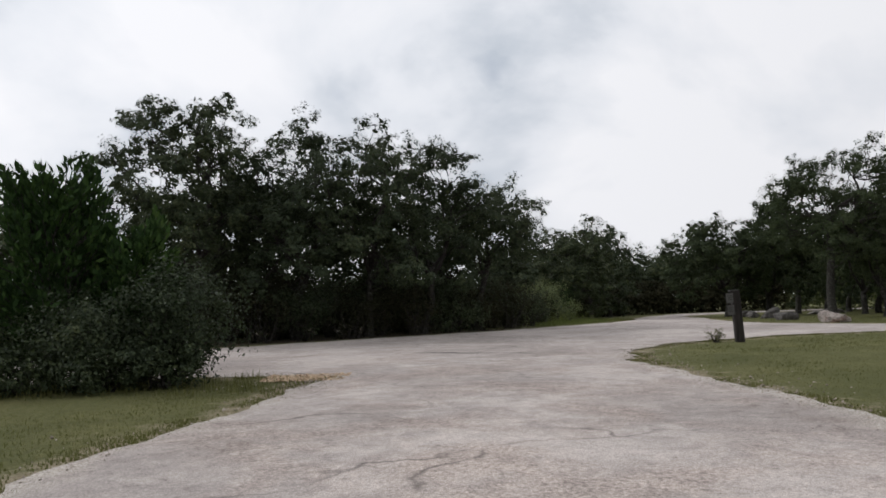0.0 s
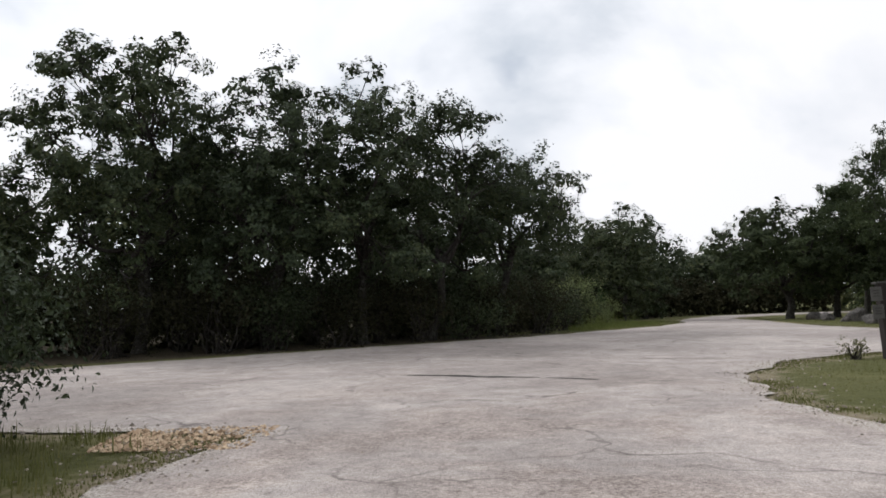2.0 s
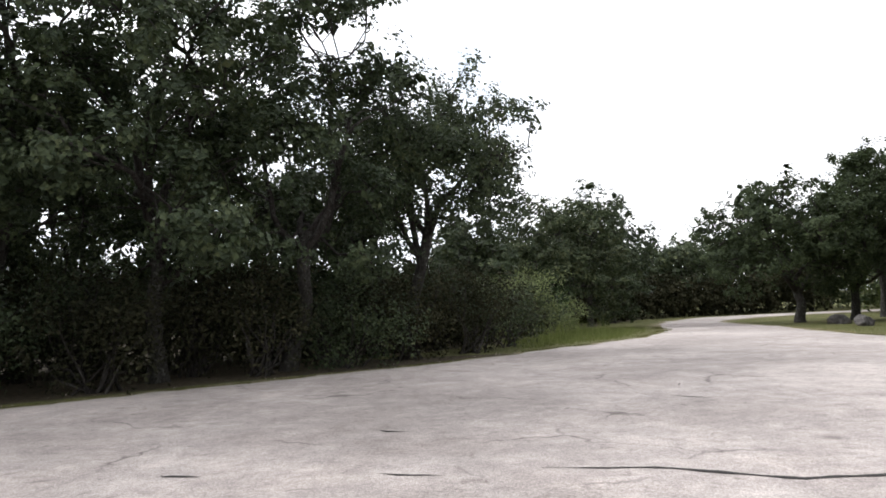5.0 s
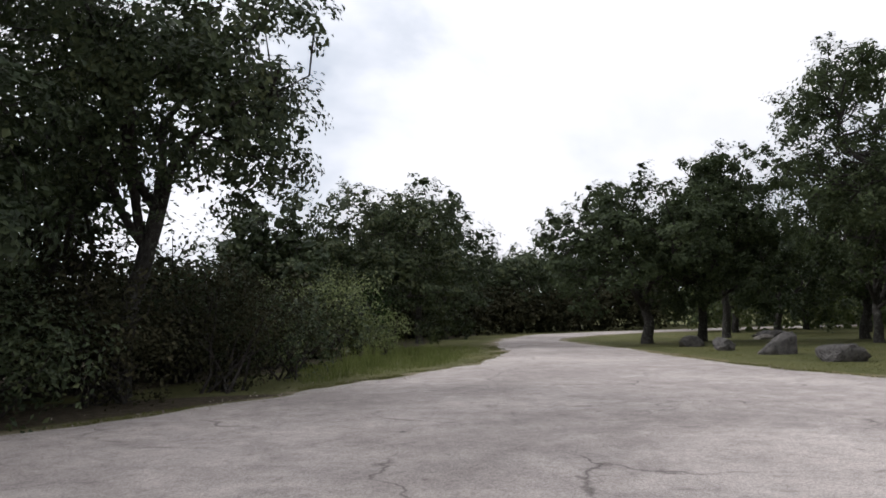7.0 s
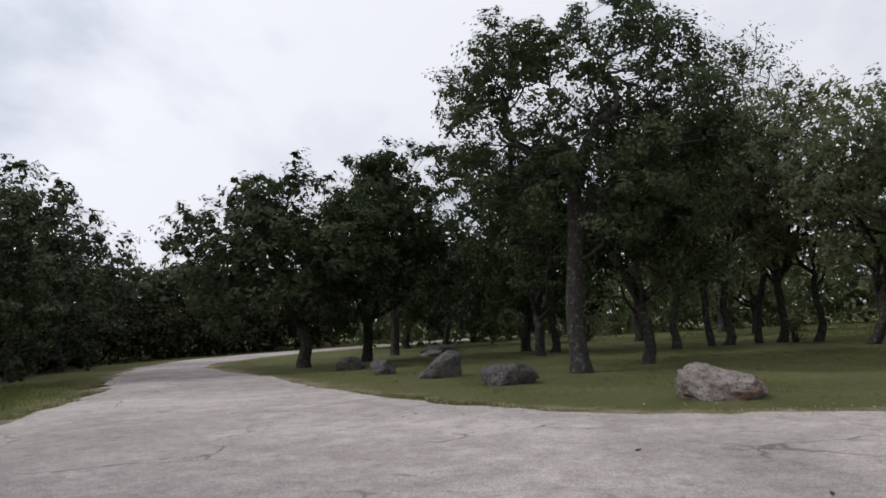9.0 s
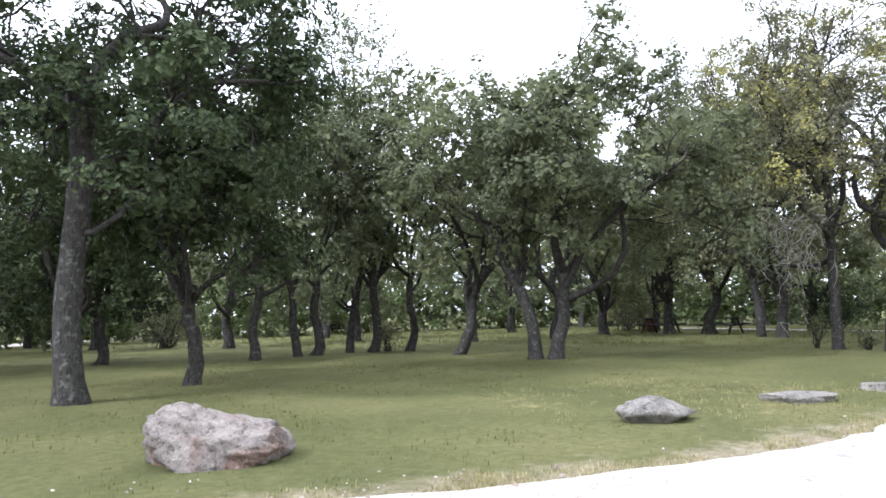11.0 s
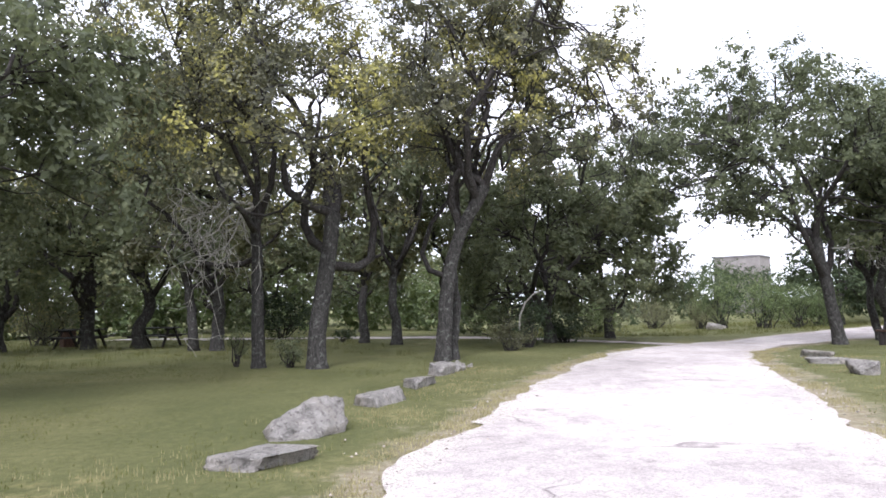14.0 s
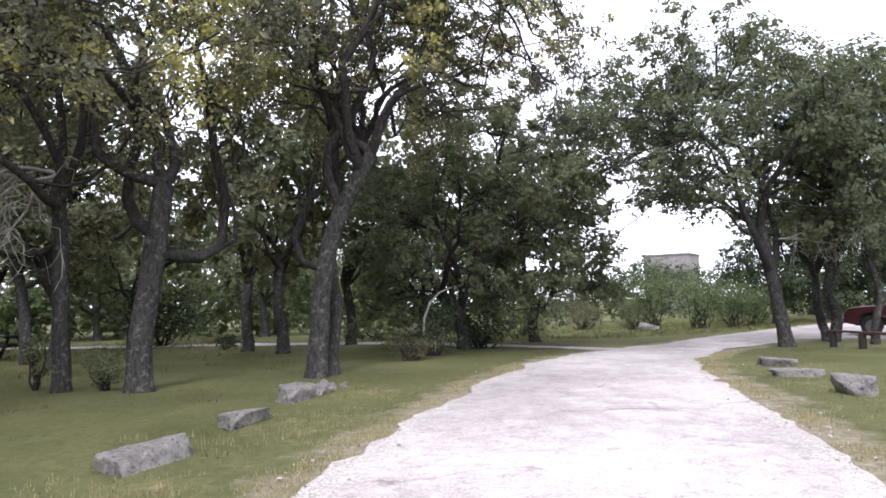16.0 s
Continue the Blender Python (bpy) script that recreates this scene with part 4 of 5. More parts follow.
for k, (tx, ty, th, tr) in enumerate([(23.5, 80.5, 6.4, 3.2), (28.5, 81.5, 6.4, 3.2), (33.5, 82.5, 6.8, 3.2), (18.5, 78, 7, 3.2), (39, 71, 7, 3.4), (44, 66, 7.5, 3.6), (40, 83.5, 7, 3.6), (46, 73, 7, 3.4), (38, 66, 7.2, 3.4)]):
    oak(tx, ty, th, tr, 0.22, 100 + k, 0.8, fork=1.8, clumps=70, per=70, leaf=0.23, label="live oak in the far woods behind the bend", group="oaks of the far woods")

# ---- the grove on the east lawn ----
GR = "oaks of the picnic grove"
oak(26.3, 46.65, 9.6, 4.4, 0.24, 121, 2.4, fork=5.2, lean=(0.0, 0.05), shift=(0.9, 0.15), clumps=290, per=190, leaf=0.095, gnarl=0.11, bend=0.012, leafmat=LEAF_OAK_SHADED, label="tall live oak with straight lichened trunk on the lawn", group=GR)
oak(29.3, 47.0, 7.0, 2.9, 0.17, 122, 1.9, fork=1.9, clumps=90, per=170, leaf=0.12, leafmat=LEAF_OAK_SHADED, gnarl=0.12, label="small live oak with low spreading branches", group=GR)
oak(31.8, 53.2, 7.4, 3.2, 0.18, 159, 1.5, fork=1.8, clumps=95, per=100, leaf=0.14, leafmat=LEAF_OAK_SHADED, label="dense dark live oak at the back of the lawn", group=GR)
oak(34.2, 54.8, 8.0, 3.2, 0.18, 160, 1.5, fork=1.8, clumps=95, per=100, leaf=0.14, leafmat=LEAF_OAK_SHADED, label="dense dark live oak at the back of the lawn", group=GR)
oak(35.9, 50.5, 7.6, 3.2, 0.16, 123, 2.3, fork=2.4, clumps=75, per=100, leaf=0.14, leafmat=LEAF_GROVE_LIT, group=GR)
oak(37.6, 50.1, 9.4, 3.5, 0.15, 124, 2.6, fork=2.6, lean=(-0.5, 0.2), clumps=100, per=100, leaf=0.14, leafmat=LEAF_GROVE_LIT, group=GR)
oak(38.1, 49.8, 8.4, 3.4, 0.17, 125, 2.6, fork=2.6, clumps=75, per=100, leaf=0.14, leafmat=LEAF_GROVE_LIT, group=GR)
oak(39.9, 48.7, 10.2, 3.3, 0.17, 126, 3.2, fork=3.4, clumps=87, per=100, leaf=0.135, leafmat=LEAF_GROVE_LIT, group=GR)
oak(40.6, 47.7, 9.8, 3.2, 0.15, 127, 2.9, fork=2.9, lean=(0.1, -0.3), clumps=75, per=100, leaf=0.135, leafmat=LEAF_GROVE_LIT, group=GR)
oak(38.8, 45.2, 8.6, 3.3, 0.19, 128, 2.7, fork=2.6, lean=(0.5, -0.9), shift=(0.3, -0.8), clumps=81, per=81, leaf=0.170, leafmat=LEAF_GROVE_LIT, label="live oak with strongly leaning trunk", group=GR)
oak(47.2, 47.8, 8.6, 3.5, 0.2, 129, 2.8, clumps=115, core=9, per=90, leaf=0.165, leafmat=LEAF_GROVE_LIT, group=GR)
oak(49.5, 44.8, 10.4, 4.0, 0.2, 158, 2.8, fork=3.0, clumps=115, core=9, per=78, leaf=0.194, leafmat=LEAF_GROVE_LIT, group=GR)
oak(37.3, 42.35, 7.6, 3.3, 0.2, 130, 2.6, fork=2.9, way=[(0, 0, -0.15), (0, -0.03, 0.5), (0.03, 0.12, 1.2), (0.08, 0.42, 1.9), (0.15, 0.8, 2.5), (0.2, 1.05, 2.9)], shift=(-0.4, 0.8), clumps=90, per=152, leaf=0.12, leafmat=LEAF_GROVE_LIT, label="live oak with arching trunk, twin of its neighbour", group=GR)
oak(37.35, 41.8, 8.4, 4.4, 0.2, 131, 2.4, fork=2.4, lean=(0.0, -0.3), shift=(-0.3, -1.6), clumps=165, core=9, per=152, leaf=0.12, leafmat=LEAF_GROVE_LIT, label="live oak twin-trunked with its leaning neighbour", group=GR)
oak(56.4, 44, 8.1, 4, 0.3, 132, 2.2, fork=1.7, clumps=87, per=86, leaf=0.17, leafmat=LEAF_GROVE_LIT, label="old live oak with thick low-forking trunk", group=GR)
oak(55.7, 40.6, 10.4, 4.2, 0.28, 133, 2.2, fork=1.5, clumps=130, per=98, leaf=0.165, leafmat=LEAF_GROVE_LIT, label="old live oak with thick low-forking trunk", group=GR)
oak(55.2, 38.6, 11.4, 4.0, 0.26, 134, 2.6, clumps=130, per=98, leaf=0.165, leafmat=LEAF_GROVE_LIT, group=GR)
oak(51.7, 36.5, 11.6, 4.0, 0.2, 135, 2.8, lean=(-0.3, 0.5), clumps=130, per=98, leaf=0.16, leafmat=LEAF_GROVE_LIT, group=GR)
oak(51.3, 35.7, 11.8, 4.0, 0.26, 136, 2.8, fork=2.2, clumps=130, per=98, leaf=0.16, leafmat=LEAF_BROWN, group=GR)
YL = "tall oak with yellowing leaves and bare winding limbs"
oak(42.2, 34.6, 10.8, 4.2, 0.17, 137, 3.6, fork=3.6, bend=0.02, lean=(0.0, 0.1), shift=(-0.3, 1.5), clumps=155, per=230, leaf=0.082, leafmat=LEAF_LIGHT, dense=0.95, gnarl=0.15, core=3, label=YL, group=GR)
oak(41.5, 33.3, 10.6, 4.1, 0.25, 138, 3.8, fork=3.6, bend=0.02, lean=(-0.15, -0.4), shift=(-0.5, 0.4), clumps=145, per=230, leaf=0.082, leafmat=LEAF_LIGHT, dense=0.95, gnarl=0.15, core=3, label=YL, group=GR)
oak(52.5, 30.3, 8.6, 3.5, 0.2, 139, 2.6, clumps=75, per=69, leaf=0.205, leafmat=LEAF_BROWN, group=GR)
oak(50.2, 29.5, 9.8, 3.3, 0.2, 140, 3.4, fork=3.0, clumps=75, per=69, leaf=0.205, leafmat=LEAF_GROVE_LIT, group=GR)
oak(42, 30.1, 11, 4.6, 0.22, 141, 4.8, fork=4.4, way=[(0, 0, -0.15), (-0.03, -0.08, 1.2), (-0.08, -0.2, 2.4), (-0.25, -0.65, 3.6), (-0.42, -1.1, 4.4)], shift=(-0.5, -1.6), clumps=200, per=220, leaf=0.082, core=3, leafmat=LEAF_LIGHT, dense=0.82, gnarl=0.15, limbs=6, label="large oak with thick trunk and yellow-green tips by the road", group=GR)
oak(42.3, 29.78, 10.2, 3.0, 0.19, 146, 4.6, fork=3.2, lean=(0.0, -0.3), shift=(0.2, -1.2), clumps=95, per=210, leaf=0.082, core=3, leafmat=LEAF_LIGHT, dense=0.82, gnarl=0.16, label="tall oak close behind the large roadside oak", group=GR)
oak(53.7, 26.5, 8.6, 3.5, 0.2, 142, 2.6, clumps=75, per=69, leaf=0.205, leafmat=LEAF_GROVE_LIT, group=GR)
oak(48.6, 24.2, 8.3, 4.7, 0.24, 143, 0.6, fork=1.4, core=12, clumps=260, per=150, leaf=0.12, leafmat=LEAF_GROVE_LIT, label="dense dark live oak leafy down to the ground", group=GR)
oak(52.5, 19.6, 8.0, 4.0, 0.22, 144, 1.0, fork=1.5, clumps=187, per=100, leaf=0.15, leafmat=LEAF_GROVE_LIT, label="dense dark live oak leafy down to the ground", group=GR)
oak(57.5, 22.5, 7.6, 4, 0.22, 145, 1.0, fork=1.5, clumps=87, per=69, leaf=0.230, leafmat=LEAF_GROVE_LIT, group=GR)
RT = "oaks beside the parking place"
oak(45.4, 14.4, 10.8, 6.0, 0.25, 151, 3.3, fork=3.8, bend=0.02, lean=(0.2, 0.6), shift=(1.0, 2.0), clumps=330, billow=10, per=160, leaf=0.112, core=11, leafmat=LEAF_GROVE_LIT, gnarl=0.08, label="wide live oak arching over the road", group=RT)
oak(46.2, 11.6, 9.8, 3.6, 0.2, 152, 3.4, fork=3.6, lean=(-0.8, 0.6), shift=(-1.0, -0.6), clumps=140, per=110, leaf=0.14, leafmat=LEAF_GROVE_LIT, group=RT)
oak(46.6, 11.3, 8.5, 2.8, 0.17, 153, 3.8, fork=3.0, lean=(0.7, 0.2), clumps=60, per=73, leaf=0.193, leafmat=LEAF_GROVE_LIT, group=RT)
oak(60.2, -4.5, 9.4, 4.0, 0.24, 155, 0.5, fork=1.8, clumps=200, per=100, leaf=0.15, core=14, dense=1.1, label="dense dark live oak across the road from the parking place", group=RT)
oak(61.0, -9.6, 9.4, 4.0, 0.24, 156, 0.5, fork=1.8, clumps=180, per=100, leaf=0.15, core=14, dense=1.1, label="dense dark live oak across the road from the parking place", group=RT)
oak(59.4, 0.6, 8.0, 3.4, 0.2, 161, 0.7, fork=1.8, clumps=130, per=100, leaf=0.15, core=10, leafmat=LEAF_OAK_SHADED, label="grey-green live oak past the far bend", group=RT)
oak(44.3, 11.9, 9.4, 3.2, 0.13, 157, 3.4, fork=3.0, clumps=85, per=86, leaf=0.162, leafmat=LEAF_GROVE_LIT, label="slim dark oak beside the parking place", group=RT)
oak(39.4, 9.0, 9.5, 4.0, 0.25, 154, 2.6, clumps=130, per=73, leaf=0.218, leafmat=LEAF_GROVE_LIT, group=RT)
for k, (tx, ty, th, tr) in enumerate([(60, 34, 8, 3.6), (62, 42, 8, 3.8), (60, 50, 8, 3.8), (50, 55, 8, 3.8), (66, 28, 7, 3.6), (55, 60, 8, 4.0), (65, 18, 6.5, 3.2), (44, 58, 8, 3.6), (40, 0, 9, 4.2), (47, -3, 9, 4.2), (70, 36, 8, 4), (70, 48, 8, 4)]):
    oak(tx, ty, th, tr, 0.24, 170 + k, 1.6, fork=2.0, clumps=65, per=70, leaf=0.23, leafmat=LEAF_GROVE_LIT, label="live oak in the far woods behind the grove", group="oaks of the far woods")


# ---- boulders ----
def boulder(x, y, size, seed, mat=None, turn=0.0, label="weathered grey limestone boulder on the grass", cuts=11, group="boulders along the road", hump=0.0, slab=False):
    """A weathered rock: a lumpy ball with flattened faces and a flat underside."""
    rng = np.random.default_rng(seed)
    mat = mat or STONE
    bm = bmesh.new()
    bmesh.ops.create_icosphere(bm, subdivisions=5 if size[0] > 1.3 else 4, radius=1.0)
    planes = [(Vector(rng.normal(0, 1, 3)).normalized(), rng.uniform(0.5, 0.82)) for _ in range(cuts)]
    if slab:  # a block with a level top and upright broken sides
        planes = [((Vector(q) + 0.26 * Vector(rng.normal(0, 1, 3))).normalized(), rng.uniform(0.42, 0.62)) for q in ((1, 0, 0), (-1, 0, 0), (0, 1, 0), (0, -1, 0), (1, 1, 0))]
        planes += [((Vector((0, 0, 1)) + 0.12 * Vector(rng.normal(0, 1, 3))).normalized(), 0.38)]
    off = Vector(rng.uniform(-50, 50, 3))
    for v in bm.verts:
        p = v.co.copy()
        p += 0.30 * noise.noise_vector(p * 1.1 + off)
        for nrm, dist in planes:
            over = p.dot(nrm) - dist
            if over > 0:
                p -= nrm * over * 0.92
        ridge = 1 - abs(noise.noise(p * 3.2 + off)) * 2
        p *= 1 + 0.09 * ridge + 0.10 * noise.noise(p * 5.5 + off) + 0.065 * noise.noise(p * 12 + off) + 0.03 * noise.noise(p * 25 + off)
        v.co = Vector((p.x, p.y, max(-0.3, p.z + 0.3)))
    if hump:  # one end higher than the other
        for v in bm.verts:
            v.co.z = (v.co.z + 0.3) * max(0.25, 1 - hump * (v.co.x + 0.25)) - 0.3
    co = np.array([v.co for v in bm.verts])
    lo, hi = co.min(0), co.max(0)
    for v in bm.verts:
        v.co = Vector([(v.co[k] - (lo[k] + hi[k]) / 2) / (hi[k] - lo[k]) * size[k] for k in range(2)] + [(v.co.z - lo[2]) / (hi[2] - lo[2]) * (size[2] + 0.08) - 0.08])
    bmesh.ops.recalc_face_normals(bm, faces=bm.faces)
    me = bpy.data.meshes.new("boulder")
    bm.to_mesh(me)
    bm.free()
    me.polygons.foreach_set("use_smooth", np.ones(len(me.polygons), bool))
    me.materials.append(mat)
    ob = new("boulder", me)
    ob.matrix_world = pose(x, y, float(gz(x, y)) - 0.02, 0, 0, turn)
    return tagged(ob, label, "rock", group)


boulder(25.15, 54.95, (1.0, 0.7, 0.42), 1, STONE_DARK, 20)
boulder(24.25, 51.8, (0.85, 0.7, 0.42), 2, STONE_DARK, 50)
boulder(23.95, 49.0, (1.1, 0.7, 0.66), 3, STONE_DARK, -33, "angular dark boulder with a peaked side", cuts=8, hump=-0.85)
boulder(23.6, 46.25, (1.25, 0.7, 0.42), 4, STONE_DARK, -33, "low pitted dark grey boulder on the lawn", cuts=18)
boulder(23.52, 41.47, (1.4, 0.9, 0.56), 25, STONE_RED, -48, "big rust and white limestone boulder on the lawn", cuts=5, hump=0.32)
boulder(32.1, 59.7, (1.2, 0.7, 0.26), 6, STONE, 0, "flat pale rock lying in the grass")
boulder(34.6, 62.4, (2.0, 1.1, 0.38), 7, STONE_DARK, 0, "flat pale rock lying in the grass")
boulder(27.0, 38.0, (1.05, 0.6, 0.30), 8, STONE, -55, "grey limestone rock with a hollow top")
boulder(29.5, 36.35, (1.1, 0.65, 0.10), 9, STONE, -50, "flat grey limestone slab in the grass", slab=True)
boulder(31.2, 34.95, (0.95, 0.7, 0.13), 10, STONE, -60, "flat grey limestone slab in the grass", slab=True)
boulder(32.65, 34.4, (1.1, 0.75, 0.40), 11, STONE, -60, "rounded cracked limestone boulder beside the road", cuts=4, hump=-0.3)
boulder(34.85, 33.1, (1.05, 0.55, 0.19), 12, STONE, -45, "low limestone slab beside the road", slab=True)
boulder(36.75, 32.1, (1.0, 0.5, 0.17), 13, STONE, -40, "low grey limestone slab beside the road", slab=True)
boulder(38.6, 31.1, (0.8, 0.5, 0.24), 19, STONE, -50, "blocky limestone slab at a tree foot", slab=True)
for sx, sy, sw in ((39.2, 30.65, 0.3), (39.45, 30.45, 0.36), (39.75, 30.3, 0.2), (39.95, 30.05, 0.16)):
    boulder(sx, sy, (sw, sw * 0.85, sw * 0.6), int(sx * 100), STONE, 40, "small broken limestone at a tree foot", group="broken stones at a tree foot")
boulder(38.7, 21.7, (0.85, 0.55, 0.18), 16, STONE, 30, "pale limestone rock on the roadside grass", slab=True)
boulder(36.85, 23.15, (0.9, 0.45, 0.13), 17, STONE, 35, "low grey limestone slab on the roadside grass", slab=True)
boulder(34.75, 24.4, (0.6, 0.5, 0.26), 18, STONE, 30, "blocky pale limestone rock on the roadside grass", slab=True)


# ---- woods that close the view ----
def belt(name, line, deep, low, high, count, leaf, seed, mat, label, dense=24):
    """A strip of far woods along a line: trunks and clumped leaves, one object."""
    rng = np.random.default_rng(seed)
    line = np.array(line, float)
    seg = np.linalg.norm(np.diff(line, axis=0), axis=1)
    at = rng.random(count) * seg.sum()
    k = np.searchsorted(np.cumsum(seg), at)
    s = (at - np.concatenate([[0], np.cumsum(seg)])[k]) / seg[k]
    p = line[k] * (1 - s[:, None]) + line[k + 1] * s[:, None]
    d = (line[k + 1] - line[k]) / seg[k][:, None]
    off = rng.normal(0, deep / 2, count)
    p = p + np.stack([-d[:, 1], d[:, 0]], 1) * off[:, None]
    ceil = low + (high - low) * (0.72 + 0.34 * fbm(p[:, 0] * 0.22, p[:, 1] * 0.22, seed, 3) + 0.10 * fbm(p[:, 0] * 0.8, p[:, 1] * 0.8, seed + 7, 2))
    z = low + (ceil - low) * rng.random(count) ** 0.75
    c = np.column_stack([p, z + gz(p[:, 0], p[:, 1])])
    v, f = leaf_quads(c, (leaf * 2.2, leaf * 2.2, leaf * 1.8), dense, leaf, rng, subs=4)
    inner = rng.random(count) < 0.3
    core = np.column_stack([p[inner], (low + (ceil[inner] - low) * 0.78 * rng.random(inner.sum())) + gz(p[inner, 0], p[inner, 1])])
    v2, f2 = leaf_quads(core, (leaf * 1.4,) * 3, 5, leaf * 1.9, rng, aspect=0.7, subs=1)
    v, f = np.concatenate([v, v2]), np.concatenate([f, f2 + len(v)])
    woods = new(name, raw_mesh(name, v, f, mat))
    return tagged(woods, label, "woods", kind="stuff")


belt("far_woods", [(-60, 0), (-34, 30), (-16, 48), (0, 64), (10, 76)], 5, 0.2, 5.2, 1700, 0.40, 300, LEAF_OAK, "low dark woods behind the roadside oaks", dense=10)
RING = [(40, 92), (58, 80), (70, 62), (76, 44), (80, 26), (90, 14)]
belt("far_woods", [(10, 74), (18, 86), (40, 92)], 5, 0.2, 8.6, 1500, 0.38, 300, LEAF_OAK, "dark live oak woods closing the view past the bend", dense=9)
belt("far_woods", RING, 5, 0.2, 8.6, 3000, 0.42, 301, LEAF_GROVE_LIT, "grey-green live oak woods closing the view behind the grove", dense=9)
belt("far_woods", [(36, -8), (30, -30), (0, -45), (-40, -40), (-70, -20), (-62, 2)], 5, 0.2, 8.0, 900, 0.75, 302, LEAF_OAK, "dark live oak woods closing the view all round", dense=10)
belt("far_woods", [(105, 0), (95, -14), (70, -20), (50, -14), (36, -8)], 4, 0.2, 7.2, 1700, 0.26, 308, LEAF_OAK_SHADED, "grey-green live oak woods past the far bend", dense=20)
belt("undergrowth", [(-18, 35), (-8, 40.5), (-1, 43.5), (5, 47), (9, 52), (11, 58)], 2.2, 0.1, 3.0, 1400, 0.28, 303, LEAF_UNDER_SHADE, "tangled brown-green undergrowth inside the woods, darkened in colour for shade", dense=16)
belt("undergrowth", [(12, 66), (17, 72), (22, 78), (30, 80.5), (40, 82)], 2.2, 0.1, 4.2, 1200, 0.3, 304, LEAF_UNDER_SHADE, "tangled brown-green undergrowth inside the woods, darkened in colour for shade", dense=16)
belt("brush_line", [(38, 74), (54, 72), (66, 63), (72, 52), (73, 40), (70, 30), (64, 21)], 2.2, 0.1, 4.6, 2300, 0.27, 305, LEAF_BRUSH, "mixed green brush at the far side of the clearing", dense=16)
belt("roadside_brush", [(66, 22), (70, 12), (73, 2), (72, -8), (66, -18)], 3.0, 0.1, 4.6, 1100, 0.17, 306, LEAF_OAK_SHADED, "mixed green roadside brush past the far bend")
belt("undergrowth", [(30, -1), (38, -4), (46, -6), (54, -13)], 2.5, 0.1, 6.5, 1500, 0.24, 307, LEAF_OAK, "dark thicket behind the parking place", dense=16)
BR = "bushes past the far bend"
shrub(63.4, 10.6, 1.7, 2.6, 331, LEAF_BROWN, 34, 120, 0.09, label="grey-green rounded bush past the bend", group=BR)
shrub(61.0, 9.0, 1.2, 1.7, 332, LEAF_BROWN, 24, 100, 0.08, label="low grey-green bush past the bend", group=BR)
shrub(60.6, 7.9, 1.6, 3.7, 333, LEAF_BRUSH, 40, 130, 0.09, label="upright mid-green bush past the bend", group=BR)
shrub(58.8, 6.4, 1.6, 3.2, 334, LEAF_BRUSH, 38, 130, 0.09, label="light yellow-green bush past the bend", group=BR)
shrub(58.4, 4.6, 1.7, 2.6, 335, LEAF_BRUSH, 36, 130, 0.09, label="light yellow-green bush past the bend", group=BR)
shrub(58.8, 2.6, 1.5, 2.6, 336, LEAF_BRUSH, 34, 120, 0.09, label="grey-green rounded bush past the bend", group=BR)
shrub(59.5, 16.5, 1.3, 1.8, 337, LEAF_BRUSH, 28, 110, 0.10, label="light yellow-green bush past the bend", group=BR)
boulder(59.2, 9.3, (1.1, 0.7, 0.42), 41, STONE, 20, "pale limestone rock among the roadside bushes")
shrub(45.0, 62.5, 1.6, 2.6, 311, LEAF_LIGHT, 26, 110, 0.11, label="yellow-green bush beyond the lawn")
shrub(61.5, 43.5, 2.0, 2.8, 312, LEAF_LIGHT, 28, 110, 0.13, label="yellow-green bush beyond the picnic tables")
shrub(60.0, 33.0, 1.8, 2.6, 313, LEAF_OAK, 28, 110, 0.13, label="dark juniper-like bush behind the grove")
shrub(40.45, 48.45, 0.5, 1.15, 330, LEAF_LIGHT, 14, 60, 0.08, label="pale leafy sapling between two oak trunks")
shrub(42.95, 35.1, 0.25, 1.15, 314, LEAF_GROVE_LIT, 12, 40, 0.07, label="leafy sprouts round a cut stub")
shrub(41.9, 33.9, 0.42, 0.8, 315, LEAF_GROVE_LIT, 13, 40, 0.07, label="leafy sprouts between two oak trunks")
shrub(44.6, 27.2, 0.75, 0.9, 316, LEAF_BROWN, 20, 120, 0.06, label="grey-brown cut brush heap on the grass")
shrub(45.8, 26.2, 0.8, 1.7, 317, LEAF_OAK, 20, 110, 0.09, label="dark low shrub under the oak")
shrub(48.6, 23.6, 0.9, 1.2, 318, LEAF_OAK, 20, 110, 0.09, label="dark low shrub under the oak")
shrub(54.6, 30.8, 0.5, 0.5, 319, LEAF_OAK, 12, 60, 0.08, label="small spiky plant at a tree foot")
oak(39.6, 49.4, 12.2, 2.2, 0.13, 320, 7.2, fork=6.0, clumps=75, per=40, leaf=0.11, core=0, leafmat=LEAF_GROVE_LIT, dense=0.9, gnarl=0.12, limbs=6, name="elm_tree", label="thin half-bare tree rising above the oaks", group="")


